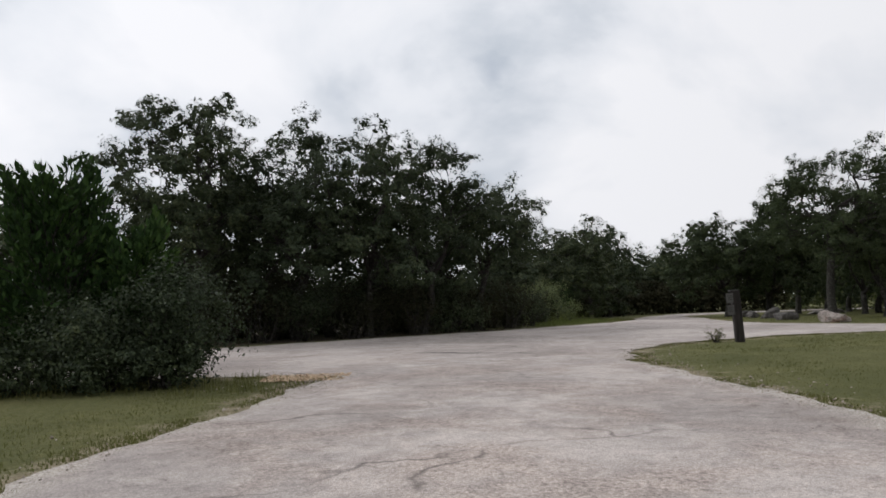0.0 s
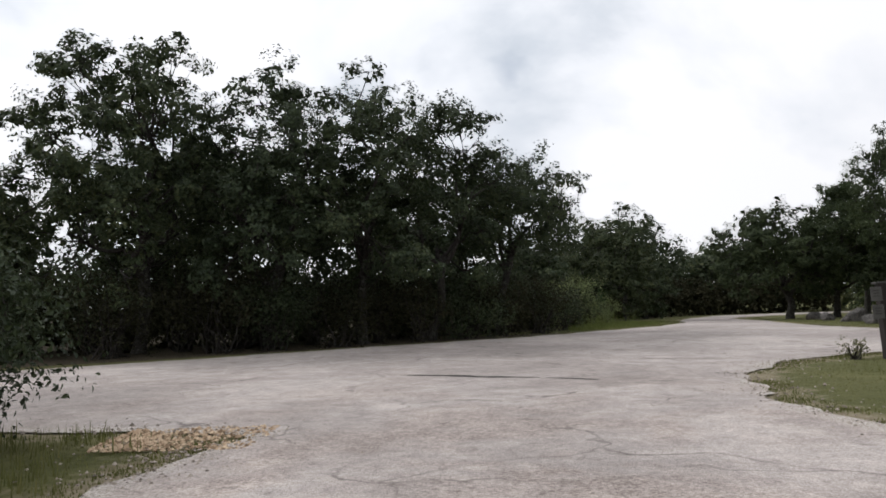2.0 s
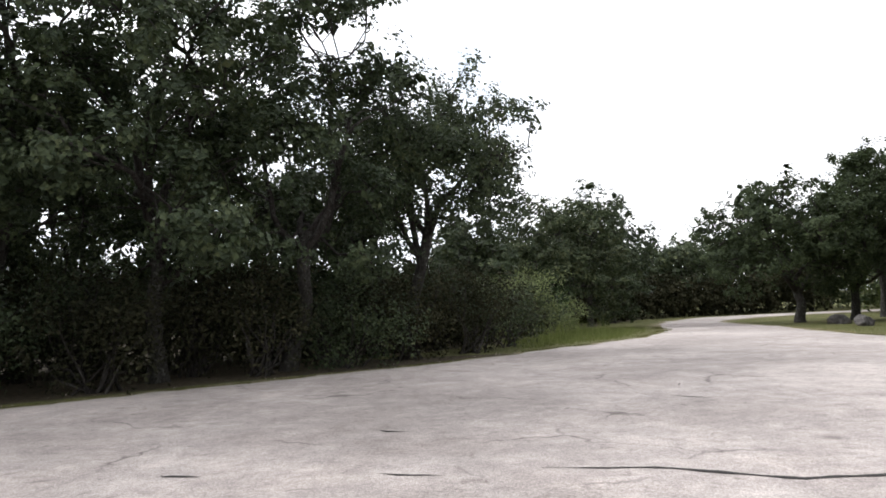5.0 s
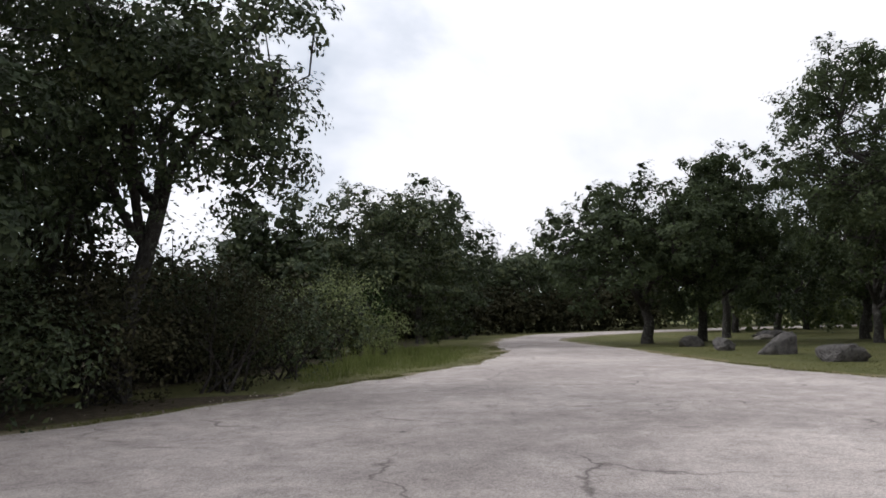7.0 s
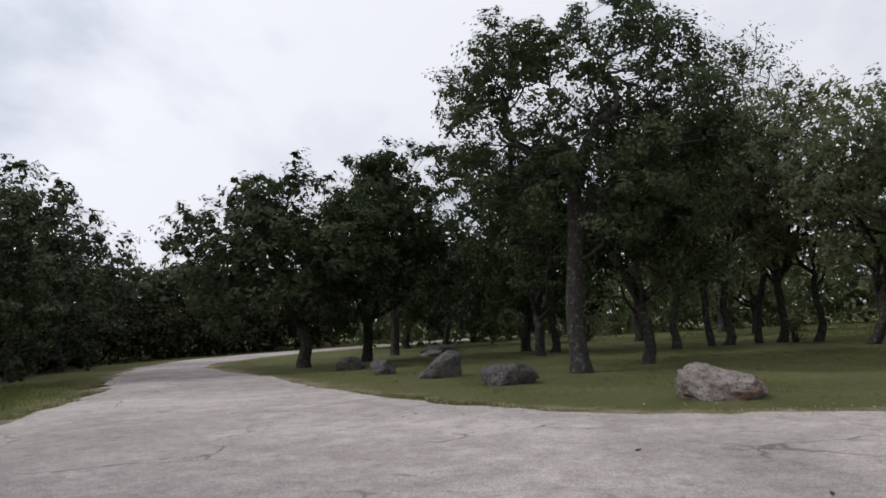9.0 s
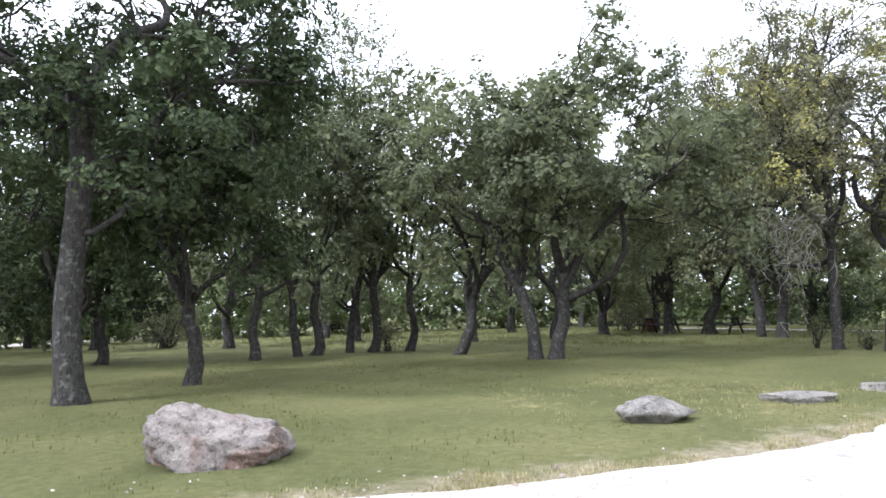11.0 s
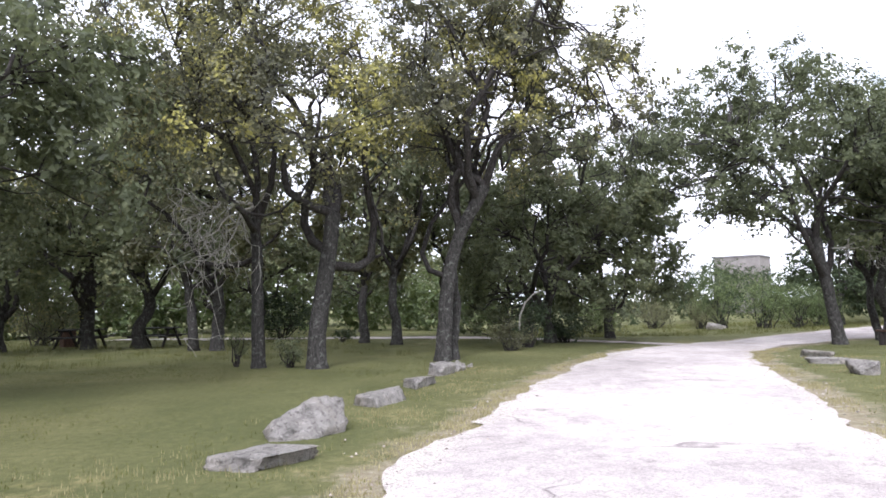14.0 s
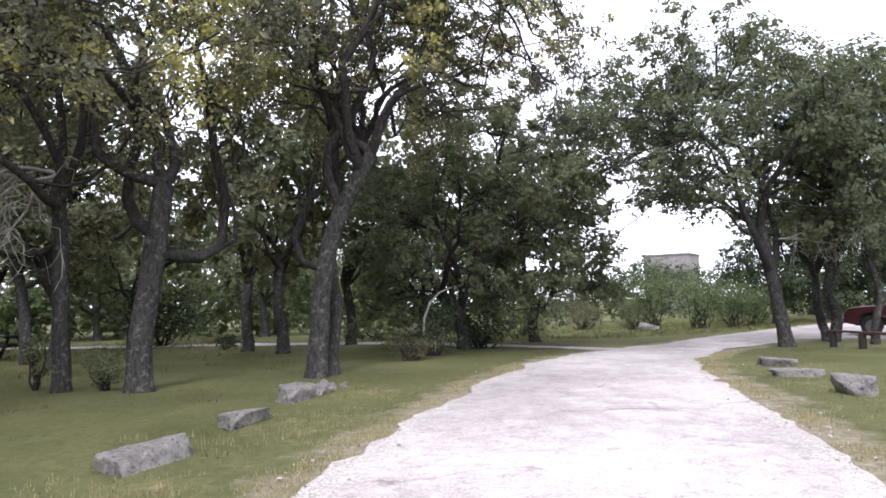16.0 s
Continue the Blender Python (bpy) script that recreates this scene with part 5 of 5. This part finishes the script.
def bare_branch(tree, start, ends, r, seed, mat, label, droop=0.5, twigs=7, reach=0.7):
    """A leafless branch with crooked twigs, a part of its tree."""
    rng = np.random.default_rng(seed)
    bits = []
    for end in ends:
        way = sway(start, end, 9, 0.12, rng, 0.05)
        rad = np.linspace(r, r * 0.3, 9)
        bits.append(tube(way, rad, 6))
        for k in range(twigs * 2):
            i = int(rng.integers(3, 9))
            tip = way[i] + rng.normal(0, reach * 0.6, 3) + [0, 0, -droop * rng.random()]
            w2 = sway(way[i], tip, 6, 0.2, rng)
            bits.append(tube(w2, np.linspace(rad[i] * 0.6, 0.007, 6), 4))
            for _ in range(4):
                j = int(rng.integers(1, 6))
                t2 = w2[j] + rng.normal(0, reach * 0.32, 3) + [0, 0, -droop * 0.5 * rng.random()]
                bits.append(tube(sway(w2[j], t2, 4, 0.2, rng), np.linspace(0.011, 0.005, 4), 3))
    v, f = join(bits)
    part("bare_branch", raw_mesh("bare_branch", v, f, mat, True), mat, tree, label)


bush_ = [o for o in scene.objects if o.name.startswith("shrub") and abs(o.location.x - 45.8) < 0.05][0]
v_, f_ = tube([(-0.34, 0.42, 0.55), (-0.35, 0.39, 1.00), (-0.41, 0.23, 1.40), (-0.50, -0.00, 1.65), (-0.62, -0.30, 1.78)], [0.036, 0.034, 0.03, 0.024, 0.014], 6)
part("bent_stem", raw_mesh("bent_stem", v_, f_, BARK_GREY, True), BARK_GREY, bush_, "pale bent bare stem")
by_place = {(round(o.location.x, 1), round(o.location.y, 1)): o for o in scene.objects if o.name.startswith("oak_tree")}
bare_branch(by_place[(42.2, 34.6)], (0, 0.1, 3.9), [(-0.9, 1.7, 3.4), (-0.7, 1.4, 2.6), (-1.0, 2.0, 4.1), (-1.2, 1.2, 3.0)], 0.036, 1, BARK_GREY, "pale lichen-covered dead branch", 1.0, 5, 0.65)
bare_branch(by_place[(42.0, 30.1)], (-0.42, -1.1, 4.3), [(-1.5, -3.6, 7.3)], 0.055, 2, BARK_DARK, "crooked branch reaching over the road", 0.6, 5, 0.6)
bare_branch(by_place[(42.0, 30.1)], (-1.5, -3.6, 7.3), [(-1.9, -4.3, 4.9), (-2.1, -5.0, 6.1), (-1.5, -3.9, 5.7)], 0.03, 5, BARK_DARK, "bare crooked twigs hanging over the road", 1.0, 6, 0.5)
bare_branch(by_place[(45.4, 14.4)], (-0.2, 0.3, 3.4), [(-1.4, -2.6, 3.4), (-1.2, -3.4, 3.0), (-1.0, -1.6, 3.6)], 0.018, 3, BARK_GREY, "grey leafless drooping twigs", 0.7, 6, 0.42)
bare_branch(by_place[(26.3, 46.6)] if (26.3, 46.6) in by_place else by_place[(26.3, 46.7)], (0, 0, 2.6), [(1.6, -0.9, 3.2)], 0.06, 4, BARK, "short leafless side branch", 0.3, 4, 0.6)


# ---- post, bollards, tables, truck, building ----
def marker_post():
    p = thing("marker_post", 14.25, 29.6, "dark weathered timber post with two faded signs", "post", turn=-8)
    bm = bmesh.new()
    box(bm, (0.24, 0.24, 1.62), (0, 0, 0.69), (0, -3, 0), 0.02)
    part("post", bm, WOOD_DARK, p)
    bm = bmesh.new()
    box(bm, (0.25, 0.25, 0.04), (-0.08, 0, 1.49), (0, -3, 0), 0.015)
    part("cap", bm, WOOD_TABLE, p, "worn grey cap")
    for k, (zz, xx) in enumerate([(1.27, -0.15), (0.92, -0.13)]):
        bm = bmesh.new()
        box(bm, (0.20, 0.02, 0.28), (xx - 0.07, -0.13, zz), (0, -3, -28), 0.004)
        sign = part("sign", bm, SIGN_FACE, p, "faded pale sign plate")
        bm = bmesh.new()
        for row in range(3):
            box(bm, (0.12 - 0.03 * (row % 2), 0.006, 0.010), (xx - 0.075, -0.143, zz + 0.07 - row * 0.055), (0, -3, -28))
        part("lettering", bm, WOOD_DARK, sign, "unreadable dark lines")


def low_barrier(spots, high):
    """Short timber posts with a rust-brown rail along their tops."""
    x0, y0 = spots[0]
    b = thing("low_barrier", x0, y0, "low timber barrier with dark posts and rust-brown rail", "barrier")
    for px, py in spots:
        bm = bmesh.new()
        bmesh.ops.create_cone(bm, cap_ends=True, segments=18, radius1=0.108, radius2=0.102, depth=high + 0.15)
        bmesh.ops.bevel(bm, geom=[e for e in bm.edges if e.verts[0].co.z > 0.1 and e.verts[1].co.z > 0.1], offset=0.015, segments=2, affect="EDGES")
        bmesh.ops.translate(bm, verts=bm.verts, vec=(px - x0, py - y0, (high - 0.15) / 2))
        part("post", bm, WOOD_DARK, b)
    ex, ey = spots[-1][0] - x0, spots[-1][1] - y0
    bm = bmesh.new()
    box(bm, (math.hypot(ex, ey) + 0.5, 0.14, 0.07), (ex / 2, ey / 2, high + 0.03), (0, 0, math.degrees(math.atan2(ey, ex))), 0.012)
    part("rail", bm, RUST, b, "rust-brown weathered rail")


def picnic_table(x, y, turn):
    t = thing("picnic_table", x, y, "dark weathered picnic table with attached benches", "table", "picnic tables in the grove", turn=turn)
    for k in range(5):
        bm = bmesh.new()
        box(bm, (1.9, 0.135, 0.045), (0, (k - 2) * 0.145, 0.74), (0, 0, 0), 0.006)
        part("tabletop_board", bm, WOOD_TABLE, t)
    for side in (-1, 1):
        for k in range(2):
            bm = bmesh.new()
            box(bm, (1.9, 0.135, 0.045), (0, side * (0.68 + k * 0.145), 0.44), (0, 0, 0), 0.006)
            part("bench_board", bm, WOOD_TABLE, t)
    for end in (-0.7, 0.7):
        for side in (-1, 1):
            bm = bmesh.new()
            box(bm, (0.06, 0.1, 0.95), (end, side * 0.42, 0.36), (side * 32, 0, 0), 0.006)
            part("leg", bm, WOOD_DARK, t)
        for zz, wide in ((0.40, 1.62), (0.69, 0.7)):
            bm = bmesh.new()
            box(bm, (0.05, wide, 0.09), (end + 0.055, 0, zz), (0, 0, 0), 0.006)
            part("cross_bar", bm, WOOD_DARK, t)


def bin_box(x, y):
    b = thing("litter_bin", x, y, "brown square litter bin beside the picnic tables", "bin", turn=30)
    bm = bmesh.new()
    box(bm, (0.5, 0.5, 0.68), (0, 0, 0.34), (0, 0, 0), 0.02)
    part("body", bm, RUST, b)
    bm = bmesh.new()
    box(bm, (0.56, 0.56, 0.06), (0, 0, 0.71), (0, 0, 0), 0.015)
    part("lid", bm, WOOD_DARK, b, "dark lid")


def wheel(parent, at):
    bm = bmesh.new()
    bmesh.ops.create_cone(bm, cap_ends=True, segments=28, radius1=0.37, radius2=0.37, depth=0.25)
    bmesh.ops.bevel(bm, geom=[e for e in bm.edges if abs(e.verts[0].co.z - e.verts[1].co.z) < 1e-4], offset=0.045, segments=3, affect="EDGES")
    bmesh.ops.transform(bm, matrix=pose(*at, 90, 0, 0), verts=bm.verts)
    tyre = part("wheel", bm, RUBBER, parent, "black tyre")
    bm = bmesh.new()
    for q in (-1, 1):
        r = bmesh.ops.create_cone(bm, cap_ends=True, segments=24, radius1=0.22, radius2=0.17, depth=0.03)
        bmesh.ops.translate(bm, verts=r["verts"], vec=(0, 0, q * 0.125))
    for k in range(6):
        a = k * math.pi / 3
        for q in (-1, 1):
            box(bm, (0.17, 0.045, 0.02), (0.12 * math.cos(a), 0.12 * math.sin(a), q * 0.145), (0, 0, math.degrees(a)), 0.004)
    bmesh.ops.transform(bm, matrix=pose(*at, 90, 0, 0), verts=bm.verts)
    part("rim", bm, CHROME, tyre, "steel spoked rim")


def side_shell(profile, width, bevel):
    """A solid drawn as a side outline (x, z) and given a width."""
    bm = bmesh.new()
    vs = [bm.verts.new((px, -width / 2, pz)) for px, pz in profile]
    f = bm.faces.new(vs)
    r = bmesh.ops.extrude_face_region(bm, geom=[f])
    bmesh.ops.translate(bm, verts=[v for v in r["geom"] if isinstance(v, bmesh.types.BMVert)], vec=(0, width, 0))
    bmesh.ops.recalc_face_normals(bm, faces=bm.faces)
    bmesh.ops.bevel(bm, geom=list(bm.edges), offset=bevel, segments=2, affect="EDGES", profile=0.6)
    return bm


def arch(cx, r, z0, steps=9):
    return [(cx + r * math.cos(a), z0 + r * math.sin(a)) for a in np.linspace(0, math.pi, steps)]


def pickup(x, y, turn):
    t = thing("pickup_truck", x, y, "dark red pickup truck parked on the gravel", "truck", turn=turn, lift=0.01)
    low = [(-2.7, 0.55), (-2.7, 1.08), (-0.75, 1.08), (-0.7, 1.12), (1.0, 1.12), (1.15, 1.13), (2.45, 1.04), (2.62, 0.9), (2.66, 0.5), (2.3, 0.42)]
    low += arch(1.75, 0.46, 0.42) + [(1.2, 0.4), (-1.2, 0.4)] + arch(-1.7, 0.46, 0.42) + [(-2.25, 0.45)]
    part("body", side_shell(low, 1.86, 0.025), RED_PAINT, t)
    bm = bmesh.new()
    box(bm, (4.6, 1.5, 0.6), (0, 0, 0.68), (0, 0, 0), 0.02)
    part("underbody", bm, RUBBER, t, "black underbody")
    cab = [(-0.78, 1.08), (-0.66, 1.72), (-0.5, 1.79), (0.42, 1.79), (0.6, 1.72), (1.12, 1.1)]
    part("cab", side_shell(cab, 1.62, 0.04), RED_PAINT, t)
    for side in (-1, 1):
        bm = bmesh.new()
        vs = [bm.verts.new((px, side * 0.818, pz)) for px, pz in [(-0.62, 1.16), (-0.54, 1.66), (0.38, 1.69), (0.86, 1.18)]]
        r = bmesh.ops.extrude_face_region(bm, geom=[bm.faces.new(vs)])
        bmesh.ops.translate(bm, verts=[v for v in r["geom"] if isinstance(v, bmesh.types.BMVert)], vec=(0, side * 0.012, 0))
        bmesh.ops.recalc_face_normals(bm, faces=bm.faces)
        part("side_window", bm, GLASS_DARK, t, "tinted window")
        for cx in (1.75, -1.7):
            wheel(t, (cx, side * 0.8, 0.37))
        bm = bmesh.new()
        box(bm, (0.08, 0.3, 0.14), (2.62, side * 0.68, 0.82), (0, -10, 0), 0.02)
        part("headlight", bm, CHROME, t, "clear headlight")
        bm = bmesh.new()
        box(bm, (0.16, 0.22, 0.14), (0.86, side * 1.02, 1.2), (0, 0, 0), 0.03)
        part("mirror", bm, RUBBER, t, "black mirror")
        bm = bmesh.new()
        box(bm, (3.1, 0.02, 0.05), (0.0, side * 0.935, 0.72), (0, 0, 0), 0.006)
        part("side_trim", bm, CHROME, t, "bright trim strip")
    bm = bmesh.new()
    box(bm, (0.14, 1.84, 0.2), (2.7, 0, 0.56), (0, 0, 0), 0.05)
    part("front_bumper", bm, CHROME, t, "steel bumper")
    bm = bmesh.new()
    box(bm, (0.14, 1.8, 0.18), (-2.76, 0, 0.56), (0, 0, 0), 0.05)
    part("rear_bumper", bm, CHROME, t, "steel bumper")
    bm = bmesh.new()
    vs = [bm.verts.new(c) for c in [(1.06, -0.72, 1.16), (1.06, 0.72, 1.16), (0.63, 0.7, 1.7), (0.63, -0.7, 1.7)]]
    r = bmesh.ops.extrude_face_region(bm, geom=[bm.faces.new(vs)])
    bmesh.ops.translate(bm, verts=[v for v in r["geom"] if isinstance(v, bmesh.types.BMVert)], vec=(0.04, 0, 0.02))
    bmesh.ops.recalc_face_normals(bm, faces=bm.faces)
    part("windscreen", bm, GLASS_DARK, t, "dark windscreen")


def far_building():
    h = thing("building", 96.0, -21.8, "tan flat-roofed building beyond the trees", "building", turn=38)
    bm = bmesh.new()
    box(bm, (5.0, 5.4, 6.3), (0, 0, 3.15), (0, 0, 0), 0.05)
    part("wall", bm, TAN_WALL, h)
    bm = bmesh.new()
    box(bm, (5.2, 5.6, 0.22), (0, 0, 6.4), (0, 0, 0), 0.05)
    part("roof", bm, ROOF_MAT, h)
    for yy in (-1.3, 1.4):
        bm = bmesh.new()
        box(bm, (0.12, 0.9, 1.6), (-2.52, yy, 4.0), (0, 0, 0), 0.02)
        win = part("window", bm, WOOD_GREY, h)
        bm = bmesh.new()
        box(bm, (0.06, 0.74, 1.44), (-2.57, yy, 4.0), (0, 0, 0), 0.01)
        part("pane", bm, GLASS_DARK, win)


marker_post()
low_barrier([(44.3, 13.7), (43.05, 14.0), (41.7, 14.3)], 0.44)
picnic_table(57.2, 41.2, 60)
picnic_table(56.2, 38.2, 62)
picnic_table(64.0, 64.5, 20)
bin_box(58.4, 41.9)
pickup(46.1, 6.9, 37)
far_building()


# ---- grass and gravel ----
def blades(name, x, y, high, wide, per, mat, label, seed, spread=0.05, splay=0.5):
    """Tufts of grass: slim bent triangles round each tuft's foot."""
    rng = np.random.default_rng(seed)
    n = len(x) * per
    bx, by = np.repeat(x, per) + rng.normal(0, spread, n), np.repeat(y, per) + rng.normal(0, spread, n)
    h = np.repeat(high, per) * rng.uniform(0.5, 1.25, n)
    a = rng.random(n) * 2 * np.pi
    tilt = rng.random(n) * splay * h
    z = gz(bx, by) - 0.03
    w = wide * rng.uniform(0.6, 1.3, n)
    dx, dy = np.cos(a), np.sin(a)
    lx, ly = -dy, dx
    v = np.stack([np.stack([bx - lx * w, by - ly * w, z], 1), np.stack([bx + lx * w, by + ly * w, z], 1), np.stack([bx + dx * tilt, by + dy * tilt, z + 0.03 + h], 1)], 1)
    ob = new(name, raw_mesh(name, v.reshape(-1, 3), np.arange(n * 3).reshape(-1, 3), mat))
    return tagged(ob, label, "grass", kind="stuff")


def scatter(boxes, seed):
    rng = np.random.default_rng(seed)
    out = []
    for x0, x1, y0, y1, density in boxes:
        n = int((x1 - x0) * (y1 - y0) * density)
        out.append(np.column_stack([rng.uniform(x0, x1, n), rng.uniform(y0, y1, n)]))
    p = np.concatenate(out)
    return p[:, 0], p[:, 1], rng


gx_, gy_, rng_ = scatter([(21, 44, 29, 52, 20), (-5, 4, 13, 24, 60), (9, 24, 12, 34, 30), (30, 46, 14, 28, 20), (11, 21, 44, 62, 45), (44, 62, 20, 62, 8), (22, 44, 52, 70, 10)], 400)
side_ = ragged(gx_, gy_)
keep_ = (side_ < 0.06) & (woodland(gx_, gy_) < 0.6) & (rng_.random(len(gx_)) < np.clip(0.30 - side_ * 0.5 + 0.45 * fbm(gx_ * 0.6, gy_ * 0.6, 21), 0.1, 1))
gx_, gy_ = gx_[keep_], gy_[keep_]
blades("lawn_grass", gx_, gy_, 0.008 + 0.014 * np.clip(fbm(gx_ * 0.5, gy_ * 0.5, 22) + 0.3, 0, 1), 0.007, 4, GRASS_BLADE, "short green and straw-coloured lawn grass", 401, 0.09, 1.4)
tx_, ty_, rng_ = scatter([(8, 18, 44, 60, 45)], 402)
line_ = (ty_ - 35.5) - 0.69 * (tx_ + 0.5)
side_ = road_side(tx_, ty_)
keep_ = (side_ < -0.9) & (side_ > -4.2) & (tx_ > 10.5) & (rng_.random(len(tx_)) < 0.45 + 0.6 * fbm(tx_ * 0.5, ty_ * 0.5, 23))
blades("tall_grass", tx_[keep_], ty_[keep_], 0.07 + 0.13 * rng_.random(keep_.sum()), 0.007, 9, GRASS_TALL, "rough uncut grass on the verge", 403, 0.12, 0.7)
fx_, fy_, rng_ = scatter([(9, 15, 48, 55, 8)], 408)
side_ = road_side(fx_, fy_)
keep_ = (side_ < -1.6) & (side_ > -3.6) & (fbm(fx_ * 0.8, fy_ * 0.8, 27) > 0.0)
blades("feather_grass", fx_[keep_], fy_[keep_], 0.4 + 0.4 * rng_.random(keep_.sum()), 0.007, 16, GRASS_TALL, "pale seeding feather grass in front of the brush", 409, 0.10, 0.55)
tx_, ty_, rng_ = scatter([(-6, 3, 20, 24, 30), (44, 66, 30, 66, 6), (54, 68, -6, 22, 16)], 404)
side_ = road_side(tx_, ty_)
keep_ = (side_ < -0.3) & (rng_.random(len(tx_)) < 0.4 + 0.5 * fbm(tx_ * 0.4, ty_ * 0.4, 24))
blades("tall_grass", tx_[keep_], ty_[keep_], 0.08 + 0.12 * rng_.random(keep_.sum()), 0.008, 8, GRASS_BLADE, "uncut longer grass under the bushes", 405, 0.09, 0.5)


tx_, ty_, rng_ = scatter([(26, 42, 19, 41, 90)], 406)
keep_ = (road_side(tx_, ty_) < -0.1) & (rng_.random(len(tx_)) < straw(tx_, ty_) * 0.4 * (0.5 + 0.6 * fbm(tx_ * 0.9, ty_ * 0.9, 25)))
blades("dry_grass", tx_[keep_], ty_[keep_], 0.02 + 0.03 * rng_.random(keep_.sum()), 0.005, 10, GRASS_DRY, "dry straw-coloured grass beside the rocks", 407, 0.08, 0.9)


ex_, ey_, rng_ = scatter([(0, 24, 13, 47, 260), (22, 44, 18, 46, 260), (11, 22, 44, 60, 150)], 420)
side_ = ragged(ex_, ey_)
keep_ = (side_ > -0.4) & (side_ < 0.3) & (woodland(ex_, ey_) < 0.5) & (fbm(ex_ * 1.7, ey_ * 1.7, 26) > -0.1 + 1.3 * np.clip(side_ + 0.1, 0, 1))
for near_, mat_, say_ in ((ex_ < 21, GRASS_BLADE, "ragged grass tufts creeping over the road's edge"), (ex_ >= 21, GRASS_DRY, "dry straw tufts creeping over the road's edge")):
    k_ = keep_ & near_
    blades("edge_grass", ex_[k_], ey_[k_], 0.008 + 0.013 * rng_.random(k_.sum()), 0.008, 5, mat_, say_, 421, 0.08, 1.5)


def gravel(seed, boxes, reach, bias, share, big, mat=CHIPS, say="loose pale gravel along the road's edge"):
    """Loose stones along the road's edges: squashed six-sided chips."""
    x, y, rng = scatter(boxes, seed)
    s = ragged(x, y)
    keep = rng.random(len(x)) < np.exp(-np.abs(s - bias) / reach) * share * (0.55 + 0.9 * fbm(x * 1.3, y * 1.3, 31))
    x, y = x[keep], y[keep]
    n = len(x)
    r = rng.uniform(0.006, 0.02, n) * big * np.where(rng.random(n) < 0.05, 1.8, 1.0)
    a = rng.random(n) * np.pi
    z = gz(x, y) + 0.008
    unit = np.array([(1, 0, 0), (0, 1, 0), (-1, 0, 0), (0, -1, 0), (0, 0, 0.75), (0, 0, -0.5)])
    pts = unit[None] * rng.uniform(0.6, 1.3, (n, 6, 1)) * r[:, None, None]
    ca, sa = np.cos(a)[:, None], np.sin(a)[:, None]
    v = np.stack([pts[..., 0] * ca - pts[..., 1] * sa + x[:, None], pts[..., 0] * sa + pts[..., 1] * ca + y[:, None], pts[..., 2] + z[:, None]], -1)
    tri = np.array([(0, 1, 4), (1, 2, 4), (2, 3, 4), (3, 0, 4), (1, 0, 5), (2, 1, 5), (3, 2, 5), (0, 3, 5)])
    f = (np.arange(n)[:, None, None] * 6 + tri[None]).reshape(-1, 3)
    tagged(new("loose_gravel", raw_mesh("loose_gravel", v.reshape(-1, 3), f, mat)), say, "gravel", kind="stuff")


gravel(410, [(0, 24, 12, 48, 50), (22, 44, 20, 42, 50)], 0.3, 0.0, 0.9, 1.0)
gravel(411, [(1.5, 5.5, 20.5, 24.2, 260), (7, 13.5, 14, 30, 110)], 0.4, 0.1, 0.9, 1.25)
gravel(412, [(2.1, 3.7, 21.8, 23.1, 1100)], 9.0, 0.0, 0.9, 1.55, CHIPS_TAN, "tan pebbles spilled at the grass corner")
